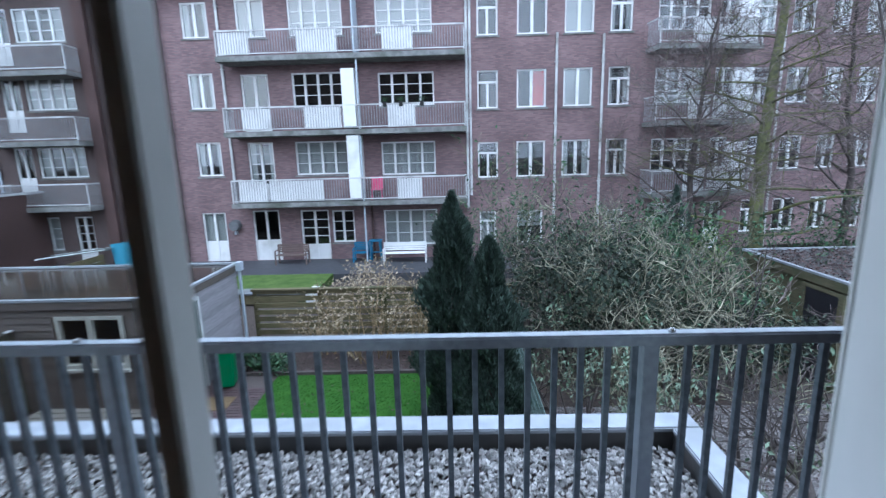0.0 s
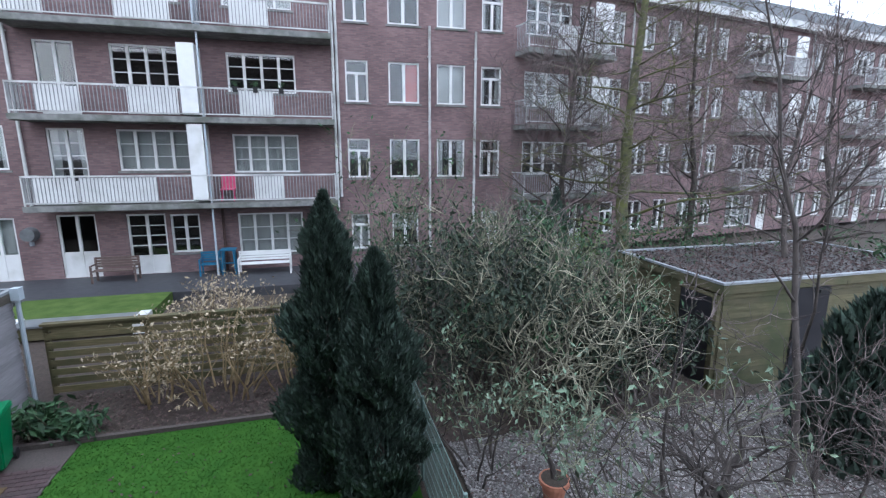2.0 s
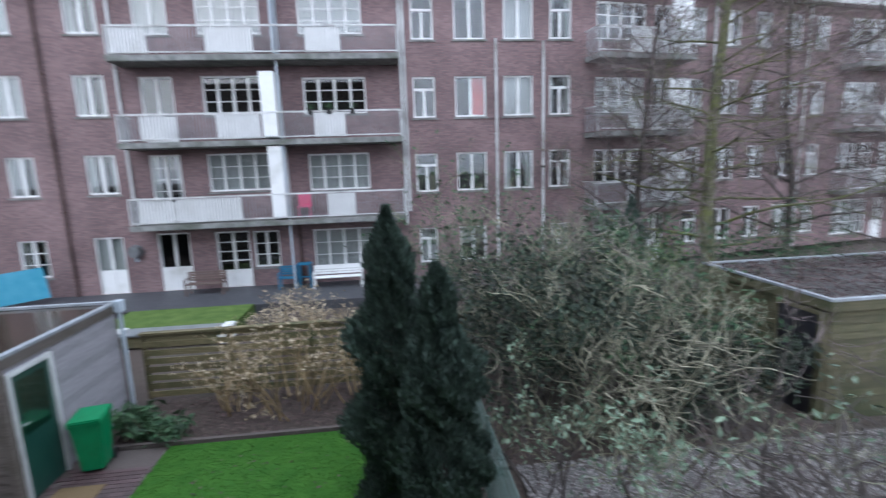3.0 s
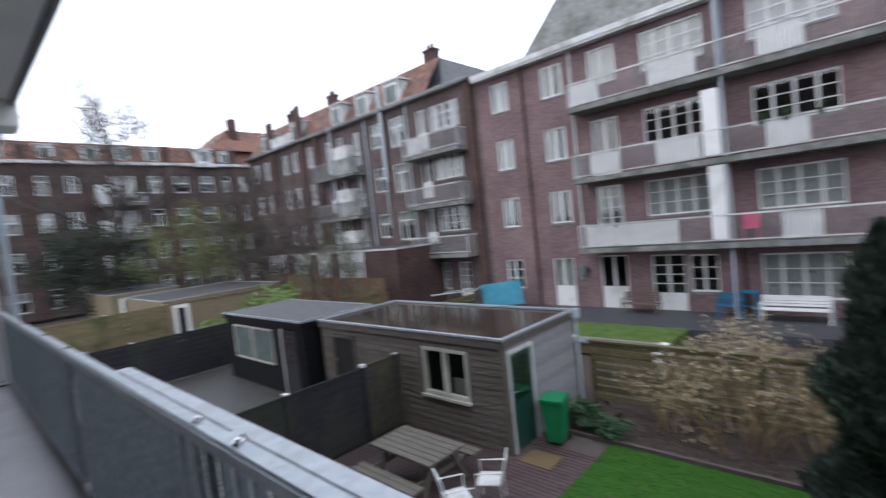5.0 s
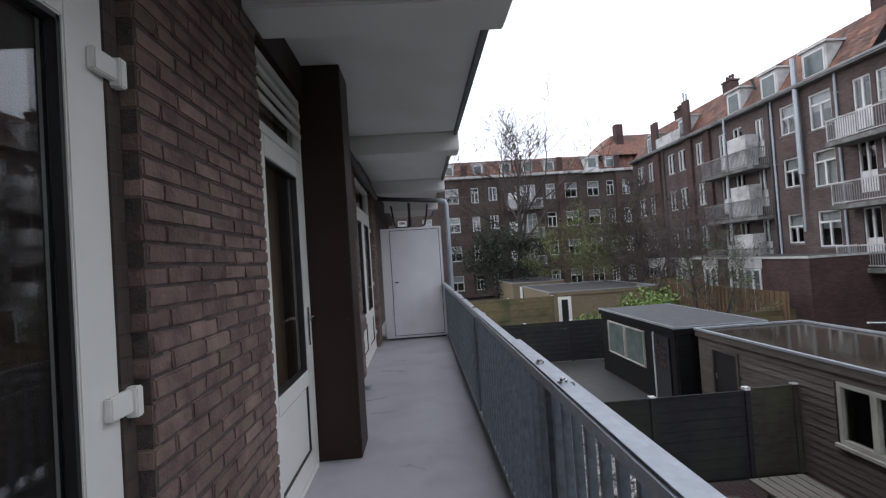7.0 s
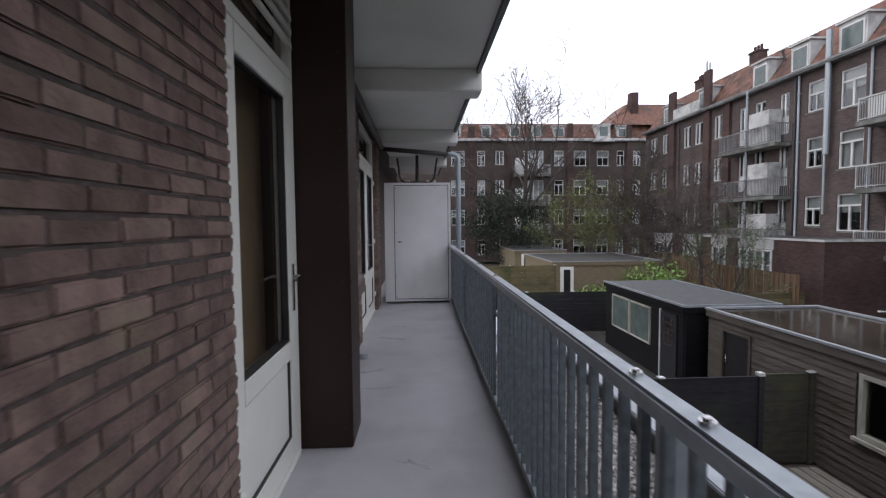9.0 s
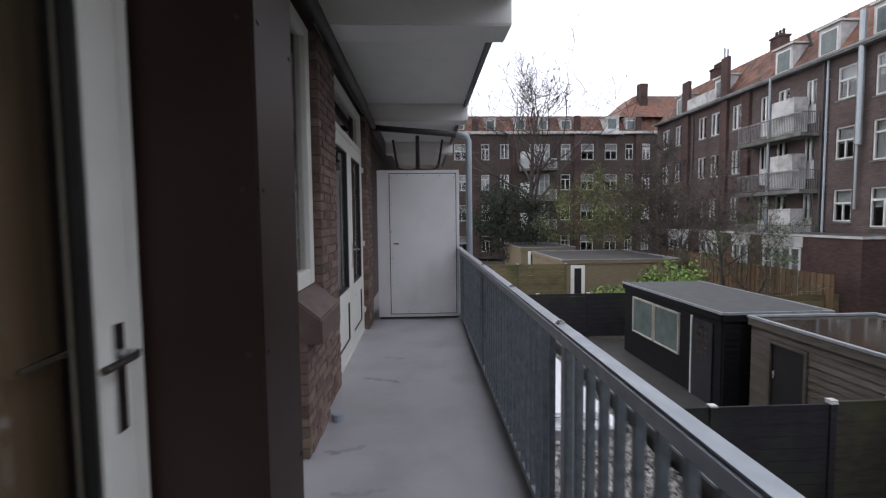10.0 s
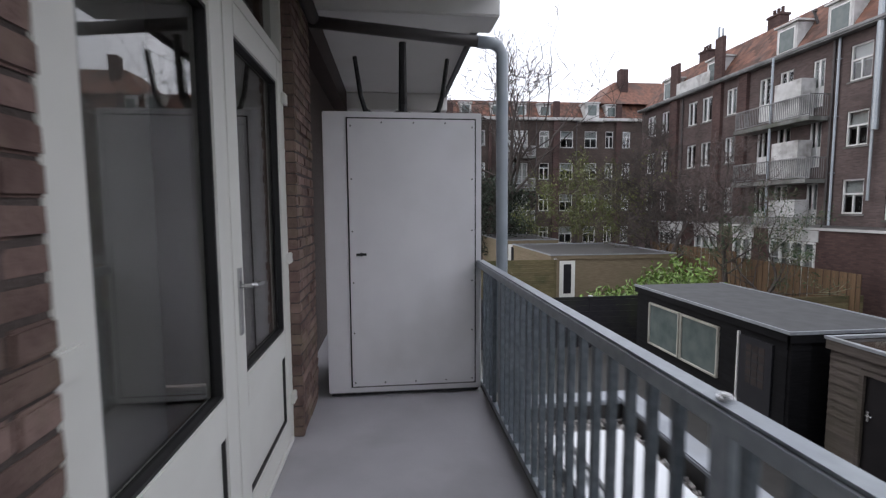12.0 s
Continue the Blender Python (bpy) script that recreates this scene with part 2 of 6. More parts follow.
M_BLACKWOOD = mat("black stained timber", (0.005, 0.005, 0.006), (0.01, 0.01, 0.011), 0.8, 3, 0.2, stretch=(1, 1, 10), rnd=0.15, spec=0.15)
M_ANTH = mat("anthracite composite fence", (0.02, 0.019, 0.022), (0.03, 0.029, 0.033), 0.8, 4, 0.1, 30, stretch=(1, 1, 6), stain=(0.04, 0.045, 0.03), stain_scale=0.8, spec=0.2)
M_CAP = mat("aluminium cap", (0.6, 0.6, 0.6), (0.7, 0.7, 0.7), 0.4, 10, metal=0.5)
M_DOORGREEN = mat("dark green door", (0.012, 0.045, 0.035), (0.02, 0.06, 0.045), 0.3, 3)
M_DOORBLACK = mat("black door", (0.012, 0.012, 0.016), (0.02, 0.02, 0.024), 0.35, 3)
M_DOORSHED = mat("brown black door", (0.008, 0.007, 0.008), (0.014, 0.012, 0.013), 0.5, 3, spec=0.3)
M_LEAFLIT = mat("fallen leaves", (0.045, 0.027, 0.024), (0.09, 0.06, 0.055), 0.9, 10, 0.8, island=0.5)
M_BIN = mat("green bin plastic", (0.0075, 0.15, 0.0525), (0.0112, 0.188, 0.0675), 0.4, 6)
M_BARK = mat("bark", (0.04, 0.033, 0.03), (0.085, 0.07, 0.062), 0.95, 12, 0.9, 50, stretch=(1, 1, 0.3))
M_MOSSBARK = mat("mossy bark", (0.055, 0.055, 0.034), (0.12, 0.12, 0.055), 0.95, 8, 0.9, 40, stain=(0.12, 0.13, 0.03), stain_scale=1.5)
M_TWIG = mat("bare twig", (0.075, 0.056, 0.052), (0.17, 0.135, 0.125), 0.9, 5, island=0.45)
M_PALETWIG = mat("pale twig", (0.06, 0.055, 0.036), (0.3, 0.28, 0.2), 0.9, 5, island=0.7)
M_MOSSTWIG = mat("greenish twig", (0.075, 0.078, 0.045), (0.22, 0.21, 0.14), 0.9, 5, island=0.45)
M_CONIFER = mat("cypress foliage", (0.014, 0.027, 0.02), (0.05, 0.078, 0.055), 0.7, 6, island=0.5)
M_LEAF = mat("evergreen leaf", (0.018, 0.045, 0.02), (0.05, 0.095, 0.04), 0.6, 5, island=0.4, spec=0.25)
M_GLEAF = mat("grey green leaf", (0.055, 0.09, 0.05), (0.2, 0.26, 0.18), 0.55, 5, island=0.5, spec=0.3)
M_OLIVE = mat("olive leaf", (0.055, 0.068, 0.016), (0.14, 0.155, 0.04), 0.6, 5, island=0.4)
M_YLEAF = mat("bright green leaf", (0.08, 0.152, 0.024), (0.16, 0.24, 0.048), 0.5, 5, island=0.35)
M_HYDR = mat("dried flower head", (0.26, 0.2, 0.12), (0.44, 0.37, 0.26), 0.9, 12, island=0.4)
M_STEM = mat("tan stem", (0.17, 0.12, 0.06), (0.26, 0.19, 0.1), 0.9, 6, island=0.3)
M_TABLE = mat("weathered table timber", (0.075, 0.066, 0.052), (0.12, 0.106, 0.085), 0.8, 4, 0.3, stretch=(1, 8, 1), stain=(0.06, 0.06, 0.035))
M_DRUM = mat("dull grey metal", (0.09, 0.095, 0.1), (0.14, 0.145, 0.15), 0.6, 5)
M_BLUE = mat("blue paint", (0.012, 0.096, 0.176), (0.024, 0.136, 0.24), 0.5, 5)
M_TARP = mat("light blue tarpaulin", (0.049, 0.245, 0.35), (0.084, 0.294, 0.406), 0.5, 3)
M_TERRA = mat("terracotta", (0.26, 0.1, 0.06), (0.36, 0.15, 0.09), 0.85, 10)
M_PINK = mat("pink plastic", (0.5, 0.05, 0.14), (0.6, 0.08, 0.18), 0.5, 5)
M_NET = mat("green wire mesh", (0.1, 0.15, 0.13), (0.16, 0.22, 0.2), 0.5, 5)
M_SHEETW = mat("white skylight dome", (0.75, 0.77, 0.78), (0.8, 0.82, 0.83), 0.2, 3)
M_TFENCE = mat("orange brown fence board", (0.095, 0.058, 0.03), (0.135, 0.084, 0.044), 0.85, 3, 0.2, stretch=(6, 6, 1), rnd=0.2)
M_GLASS = glass_mat("window glass", (0.9, 0.92, 0.92))
M_CLEAR = glass_mat("clear door glass", (0.97, 0.98, 0.98))
M_GLASSD = glass_mat("dim window glass", (0.86, 0.86, 0.84))
M_FROST = mat("frosted pane", (0.085, 0.11, 0.105), (0.13, 0.155, 0.15), 0.2, 3)


# ---- mesh helpers ----
class MB:
    """Collects vertices and faces for one mesh."""

    def __init__(self):
        self.v, self.f = [], []

    def box(self, x0, x1, y0, y1, z0, z1, m=None):
        k = len(self.v)
        p = [(x0, y0, z0), (x1, y0, z0), (x1, y1, z0), (x0, y1, z0), (x0, y0, z1), (x1, y0, z1), (x1, y1, z1), (x0, y1, z1)]
        self.v += [tuple(m @ Vector(q)) for q in p] if m else p
        self.f += [tuple(k + i for i in q) for q in ((3, 2, 1, 0), (4, 5, 6, 7), (0, 1, 5, 4), (1, 2, 6, 5), (2, 3, 7, 6), (3, 0, 4, 7))]
        return self

    def beam(self, a, b, w, h=None, up=(0, 0, 1)):
        a, b = Vector(a), Vector(b)
        d = b - a
        ln = d.length
        d.normalize()
        s = d.cross(Vector(up))
        if s.length < 1e-3:
            s = d.cross(Vector((1, 0, 0)))
        s.normalize()
        u = s.cross(d)
        m = Matrix((s, d, u)).transposed().to_4x4()
        m.translation = a
        h = h or w
        return self.box(-w / 2, w / 2, 0, ln, -h / 2, h / 2, m)

    def tube(self, pts, rad, n=8, cap=True):
        """A round tube along points; rad is one radius or one for each point."""
        pts = [Vector(p) for p in pts]
        rad = rad if isinstance(rad, (list, tuple)) else [rad] * len(pts)
        k = len(self.v)
        prev = None
        for i, p in enumerate(pts):
            d = (pts[min(i + 1, len(pts) - 1)] - pts[max(i - 1, 0)])
            d = d.normalized() if d.length > 1e-9 else Vector((0, 0, 1))
            s = prev - d * prev.dot(d) if prev else d.cross(Vector((0.31, 0.2, 0.93)))
            if s.length < 1e-4:
                s = d.cross(Vector((1, 0, 0)))
            s.normalize()
            prev = s
            u = d.cross(s)
            for j in range(n):
                a = 2 * math.pi * j / n
                self.v.append(tuple(p + (s * math.cos(a) + u * math.sin(a)) * rad[i]))
        for i in range(len(pts) - 1):
            for j in range(n):
                a, b = k + i * n + j, k + i * n + (j + 1) % n
                self.f.append((a, b, b + n, a + n))
        if cap and n > 2:
            self.f.append(tuple(k + j for j in reversed(range(n))))
            self.f.append(tuple(k + (len(pts) - 1) * n + j for j in range(n)))
        return self

    def quad(self, a, b, c, d):
        k = len(self.v)
        self.v += [tuple(a), tuple(b), tuple(c), tuple(d)]
        self.f.append((k, k + 1, k + 2, k + 3))
        return self

    def prism(self, poly, z0, z1):
        """A flat polygon in x, y, raised from z0 to z1."""
        k, n = len(self.v), len(poly)
        self.v += [(x, y, z0) for x, y in poly] + [(x, y, z1) for x, y in poly]
        self.f.append(tuple(k + i for i in reversed(range(n))))
        self.f.append(tuple(k + n + i for i in range(n)))
        for i in range(n):
            j = (i + 1) % n
            self.f.append((k + i, k + j, k + n + j, k + n + i))
        return self

    def mesh(self, name, material, bevel=0.0, smooth=False):
        me = bpy.data.meshes.new(name)
        me.from_pydata(self.v, [], self.f)
        if bevel:
            bm = bmesh.new()
            bm.from_mesh(me)
            bmesh.ops.bevel(bm, geom=bm.edges[:], offset=bevel, segments=2, affect="EDGES", clamp_overlap=True)
            bm.to_mesh(me)
            bm.free()
        me.materials.append(material)
        if smooth:
            me.polygons.foreach_set("use_smooth", [True] * len(me.polygons))
        me.update()
        return me


def part(name, mb, material, parent=None, label="", bevel=0.0, smooth=False, m=None, kind=""):
    me = mb if isinstance(mb, bpy.types.Mesh) else mb.mesh(name, material, bevel, smooth)
    ob = new(name, me)
    ob.parent = parent
    if m is not None:
        ob.matrix_basis = m
    return tagged(ob, label, kind=kind)


def thing(name, m, label, category, group=""):
    ob = new(name)
    ob.empty_display_size = 0.2
    ob.matrix_basis = m
    return tagged(ob, label, category, group)


def structure(name, mb, material, label="", m=None, bevel=0.0):
    return part(name, mb, material, None, label, bevel, m=m, kind="structure")


def solid(name, mb, material, label, category, bevel=0.0, smooth=False, group="", m=None):
    ob = part(name, mb, material, None, label, bevel, smooth, m)
    return tagged(ob, "", category, group)


def wall_cells(mb, x0, x1, z0, z1, y0, y1, holes):
    """A wall with rectangular openings (x0, x1, z0, z1)."""
    xs = sorted({x0, x1, *[h[0] for h in holes], *[h[1] for h in holes]})
    xs = [x for x in xs if x0 <= x <= x1]
    for a, b in zip(xs, xs[1:]):
        mid = (a + b) / 2
        cuts = sorted((max(h[2], z0), min(h[3], z1)) for h in holes if h[0] < mid < h[1])
        z = z0
        for c, d in cuts:
            if c > z:
                mb.box(a, b, y0, y1, z, c)
            z = max(z, d)
        if z < z1:
            mb.box(a, b, y0, y1, z, z1)
    return mb



# ---- ground ----
G = -3.35
structure("ground", MB().box(-400, 400, -400, 400, G - 0.4, G - 0.06), M_SOIL, "dark damp garden soil")
structure("lawn", MB().box(4.1, 9.5, 2.75, 9.6, G - 0.06, G), M_GRASS, "bright green artificial lawn")
structure("paving", MB().box(-0.55, 4.08, 2.75, 9.6, G - 0.06, G - 0.008), M_MORTAR, "dark red brick paving bed")
structure("pavement", MB().box(-11.6, -0.7, 2.6, 8.2, G - 0.06, G), M_SLAB, "grey concrete patio slabs")
structure("terrace", MB().box(-13, 19, 18.2, 21.2, G - 0.06, -3.08), M_TERR, "dark paved terrace along the houses")
structure("lawn_far", MB().box(-0.9, 3.3, 15.9, 18.15, G - 0.06, -3.04), M_GRASSF, "small green lawn behind the fence")
structure("shrub_bed", MB().box(9.6, 15.8, 8.0, 15.0, G - 0.06, G + 0.01), M_SOIL, "dark leaf strewn soil under the shrubs")
structure("gravel_bed", MB().box(10.2, 22, 2.6, 8.0, G - 0.06, G), M_GRAVEL, "pale garden gravel with leaf litter")
structure("kerb", MB().box(3.0, 9.5, 9.61, 9.69, G - 0.06, G + 0.07), M_MORTAR, "dark edging board along the lawn")

# ---- own building ----
FL, CE = 0.0, 2.87
structure("floor", MB().box(-7, 11, -0.32, 1.165, -0.22, FL), M_FLOOR, "grey coated concrete balcony floor")
structure("kerb_1", MB().box(-7, 11, 1.165, 1.245, -0.24, 0.035), M_CONC, "low concrete edge of the balcony")
structure("ceiling", MB().box(-7, 11, -0.4, 1.215, CE, CE + 0.2), M_CEIL, "pale painted balcony soffit")
structure("ceiling_edge", MB().box(-7, 11, 1.215, 1.255, CE - 0.05, CE + 0.24), M_LEAD, "dark metal edge of the upper balcony")
for i, bx in enumerate((2.96, -0.1, -3.2, 6.1, 9.3)):
    structure("beam_%d" % (i + 1), MB().box(bx - 0.16, bx + 0.16, -0.12, 1.27, CE - 0.22, CE - 0.002), M_CEIL, "pale concrete beam under the upper balcony", bevel=0.01)
# wall: piers and openings
YF, YD = -0.03, -0.09
w = MB()
wall_cells(w, -7, 10.5, -0.2, CE + 0.2, -0.42, -0.2, [(0.56, 2.51, FL, 2.62), (3.14, 3.72, 0.82, 2.62), (3.72, 4.72, FL, 2.62), (5.08, 6.14, FL, 2.62), (7.25, 9.12, FL, 2.62)])
structure("wall_back", w, M_MORTAR, "masonry core of the balcony wall")
structure("wall_upper", MB().box(-7, 10.5, -0.2, YF - 0.02, 2.62, CE), M_BROWN, "dark lintel band over the balcony doors")
structure("lower_wall", MB().box(-7, 11, -0.4, 1.0, G, -0.22), M_BRICK_END, "brick wall under the balcony")
structure("upper_wall", MB().box(-7, 11, -0.45, -0.4, CE + 0.2, 9), M_BRICK_END, "brick wall above the balcony")
structure("roof_extension", MB().box(-0.32, 9.92, 1.245, 2.38, G, -0.42), M_BRICK_END, "flat roofed ground floor extension")
for i, c in enumerate(((-0.42, 10.02, 2.36, 2.56), (9.82, 10.02, 1.245, 2.36), (-0.42, -0.22, 1.245, 2.36))):
    structure("coping_%d" % (i + 1), MB().box(*c, -0.265, -0.225), M_ZINC, "zinc coping round the gravel roof", bevel=0.01)
    structure("upstand_%d" % (i + 1), MB().box(c[0] + 0.015, c[1] - 0.015, c[2] + 0.015, c[3] - (0.015 if i == 0 else -0.01), -0.45, -0.265), M_BITUMEN, "dark roofing felt upstand under the coping")
structure("side_wall", MB().box(10.5, 10.8, -4.5, 1.2, G, 6), M_BRICK_END, "brick side wall")
structure("jamb", MB().box(7.197, 7.25, -0.2, -0.075, 0, 2.62), M_BRICK_END, "dark brick return beside the balcony door")
# room behind
structure("room_floor", MB().box(4.7, 10.5, -4.5, -0.42, -0.22, -0.02), M_ROOMF, "timber floor of the room")
structure("room_walls", MB().box(4.6, 4.7, -4.5, -0.42, 0, CE).box(10.5, 10.6, -4.5, -0.42, 0, CE).box(-0.5, -0.4, -4.5, -0.42, 0, CE), M_ROOM, "plain room walls")
structure("room_wall_street", MB().box(-0.5, 10.5, -4.6, -4.5, -0.2, CE), M_ROOM, "plain street side wall of the room")
structure("room_floor_1", MB().box(-0.4, 4.6, -4.5, -0.42, -0.22, -0.02), M_ROOMF, "timber floor of the second room")
# added block: gives the door glass its brown, coloured brighter for missing room light
wr = thing("wardrobe", pose(0, 0, 0), "wardrobe shaped orange brown block added for the warm tone in the door glass", "wardrobe")
part("body", MB().box(6.3, 7.15, -1.5, -0.46, -0.02, 2.3), mat("orange brown timber", (0.38, 0.21, 0.11), (0.48, 0.28, 0.15), 0.45, 3, stretch=(1, 1, 6)), wr, bevel=0.006)
part("door", MB().box(7.15, 7.17, -1.48, -0.98, 0.05, 2.27), mat("orange brown door timber", (0.4, 0.22, 0.115), (0.5, 0.29, 0.16), 0.4, 3, stretch=(1, 6, 0.5)), wr, bevel=0.003)
part("door", MB().box(7.15, 7.17, -0.97, -0.48, 0.05, 2.27), bpy.data.materials["orange brown door timber"], wr, bevel=0.003)
structure("room_ceiling", MB().box(-0.5, 10.5, -4.5, -0.42, CE, CE + 0.1), M_ROOM, "plain room ceiling")


def fit_door(name, x0, x1, z1, leaves, handle_at, label, top=0.4, lower=0.6, rail=0.1, fr=0.05, free=None, yd=YD, room=M_GLASSD):
    """Frame with glazed leaves and a transom light. leaves: (x0, x1, open angle in degrees, hinge side)."""
    d = thing(name, pose(0, 0, 0), label, "door")
    f = MB().box(x0, x0 + 0.05, yd - 0.07, yd + 0.01, FL, z1).box(x1 - fr, x1, yd - 0.07, yd + 0.01, FL, z1)
    f.box(x0 + 0.05, x1 - fr, yd - 0.07, yd + 0.01, z1 - 0.05, z1).box(x0 + 0.05, x1 - fr, yd - 0.07, yd + 0.01, z1 - top - 0.06, z1 - top)
    f.box(x0 + 0.05, x1 - fr, yd - 0.09, yd + 0.02, FL, FL + 0.035)
    part("frame", f, M_CREAM, d, bevel=0.004)
    part("transom_pane", MB().box(x0 + 0.06, x1 - 0.06, yd - 0.04, yd - 0.032, z1 - top, z1 - 0.05), room, d)
    zt = z1 - top - 0.065
    for a, b, ang, side in leaves:
        hx = a if side == "l" else b
        m = pose(hx, yd, 0, 0, 0, ang)
        s = 1 if side == "l" else -1
        wd = b - a
        X = lambda u0, u1: (min(u0 * s, u1 * s), max(u0 * s, u1 * s))
        lf = MB()
        st = 0.12 if wd > 0.65 else 0.05
        sf = free or st
        for u0, u1, w0, w1 in ((0, st, 0.04, zt), (wd - sf, wd, 0.04, zt), (st, wd - sf, zt - st, zt), (st, wd - sf, 0.04, 0.04 + st), (st, wd - sf, lower, lower + rail)):
            lf.box(*X(u0, u1), -0.055, 0.012, w0, w1)
        leaf = part("leaf", lf, M_CREAM, d, m=m, bevel=0.004)
        part("panel", MB().box(*X(st, wd - sf), -0.035, -0.01, 0.04 + st, lower), M_CREAM, leaf)
        part("pane", MB().box(*X(st + 0.012, wd - sf - 0.012), -0.03, -0.022, lower + rail + 0.012, zt - st - 0.012), room, leaf)
        sl = MB()
        q0, q1 = lower + rail, zt - st
        for u0, u1, w0, w1 in ((st, st + 0.012, q0, q1), (wd - sf - 0.012, wd - sf, q0, q1), (st, wd - sf, q0, q0 + 0.012), (st, wd - sf, q1 - 0.012, q1), (st, wd - sf, lower - 0.006, lower), (st, wd - sf, 0.04 + st, 0.048 + st), (st, st + 0.006, 0.05 + st, lower), (wd - sf - 0.006, wd - sf, 0.05 + st, lower)):
            sl.box(*X(u0, u1), -0.034, 0.004, w0, w1)
        part("seal", sl, M_SEAL_GAP, leaf)
        hg = MB()
        for zz in (0.26, 1.07, 1.95):
            hg.box(*X(-0.045, 0.05), 0.012, 0.034, zz - 0.03, zz + 0.03).box(*X(-0.065, -0.035), 0.0, 0.045, zz - 0.045, zz + 0.035)
        part("hinge", hg, M_CREAM, leaf, bevel=0.004)
        if handle_at == (a, b):
            u = (wd - sf / 2) * s
            h = MB().box(u - 0.017, u + 0.017, 0.012, 0.02, 0.86, 1.12)
            h.tube([(u, 0.015, 1.05), (u, 0.06, 1.05), (u - 0.02 * s, 0.068, 1.05), (u - 0.13 * s, 0.066, 1.045)], 0.0095, 8)
            h.tube([(u, -0.055, 1.05), (u, -0.1, 1.05), (u - 0.02 * s, -0.108, 1.05), (u - 0.13 * s, -0.106, 1.045)], 0.0095, 8)
            part("handle", h, M_STEEL, leaf, "brushed steel lever handle")
    return d


fit_door("door_1", 7.25, 9.11, 2.6, [(7.27, 7.995, 0, "l"), (8.31, 9.06, -119, "r")], (7.27, 7.995), "white glazed double balcony door with one leaf open", free=0.032, room=M_CLEAR)
fit_door("door_2", 5.1, 6.14, 2.6, [(5.15, 6.07, 0, "r")], (5.15, 6.07), "white glazed single balcony door, closed", fr=0.06)
fit_door("door_3", 3.72, 4.72, 2.6, [(3.75, 4.66, 0, "r")], (3.75, 4.66), "white glazed kitchen balcony door, closed")
fit_door("door_4", 0.56, 2.51, 2.6, [(0.59, 1.515, 0, "l"), (1.525, 2.45, 0, "r")], (0.59, 1.515), "white glazed double balcony door, closed", lower=0.54, rail=0.14)
lv = MB()
for i in range(3):
    lv.box(5.16, 6.08, YD + 0.012, YD + 0.03, 2.3 + i * 0.075, 2.335 + i * 0.075)
part("louvre", lv, M_CREAM, bpy.data.objects["door_2"], "white slatted ventilation grille above the door", bevel=0.003)
part("cover_panel", MB().box(-0.66, -0.09, -0.059, 0.016, 0.13, 2.12), M_CREAM, bpy.data.objects["door_1"], "white boarded face of the open leaf", m=pose(9.06, YD, 0, 0, 0, -119))
for nm, x0, x1, mt, y, lb in (("curtain", 5.16, 6.15, M_BRICKCURT, -0.25, "plain brown curtain behind the door"), ("blind", 1.6, 2.44, M_SHADE, -0.3, "pale grey blind behind the glazed door")):
    solid(nm, MB().box(x0, x1, y - 0.01, y, 0.05, 2.6), mt, lb, "curtain")
win = thing("window_1", pose(0, 0, 0), "white framed fixed window above a stone sill", "window")
part("window_frame", MB().box(3.15, 3.26, YD - 0.06, YD + 0.01, 0.94, 2.6).box(3.66, 3.72, YD - 0.06, YD + 0.01, 0.94, 2.6).box(3.26, 3.66, YD - 0.06, YD + 0.01, 0.94, 1.04).box(3.26, 3.66, YD - 0.06, YD + 0.01, 2.52, 2.6), M_CREAM, win, bevel=0.004)
part("pane", MB().box(3.26, 3.66, YD - 0.03, YD - 0.022, 1.04, 2.52), M_GLASSD, win)
sl = MB()
sl.v = [(3.12, YD, 0.94), (3.72, YD, 0.94), (3.72, 0.08, 0.8), (3.12, 0.08, 0.8), (3.12, YD, 0.66), (3.72, YD, 0.66), (3.72, 0.08, 0.66), (3.12, 0.08, 0.66)]
sl.f = [(3, 2, 1, 0), (4, 5, 6, 7), (0, 1, 5, 4), (1, 2, 6, 5), (2, 3, 7, 6), (3, 0, 4, 7)]
part("window_sill", sl, M_DARKSTONE, win, "dark sloping stone sill", bevel=0.01)
col = thing("column", pose(0, 0, 0), "dark brown boxed column on the balcony", "column")
part("cladding", MB().box(4.72, 5.08, -0.3, 0.222, 0.0, CE), M_BROWN, col, bevel=0.006)
for zz in [0.12 + 0.44 * i for i in range(7)]:
    for xx in (4.755, 5.045):
        part("screw", MB().tube([(xx, 0.221, zz), (xx, 0.226, zz)], 0.007, 8), M_SEAL_GAP, col)
    part("screw", MB().tube([(5.079, 0.18, zz), (5.084, 0.18, zz)], 0.007, 8), M_SEAL_GAP, col)

# dark scuffs on the floor coating
SC_ = mat("scuffed coating", (0.26, 0.255, 0.265), (0.4, 0.39, 0.41), 0.55, 14)
rsc = random.Random(5)
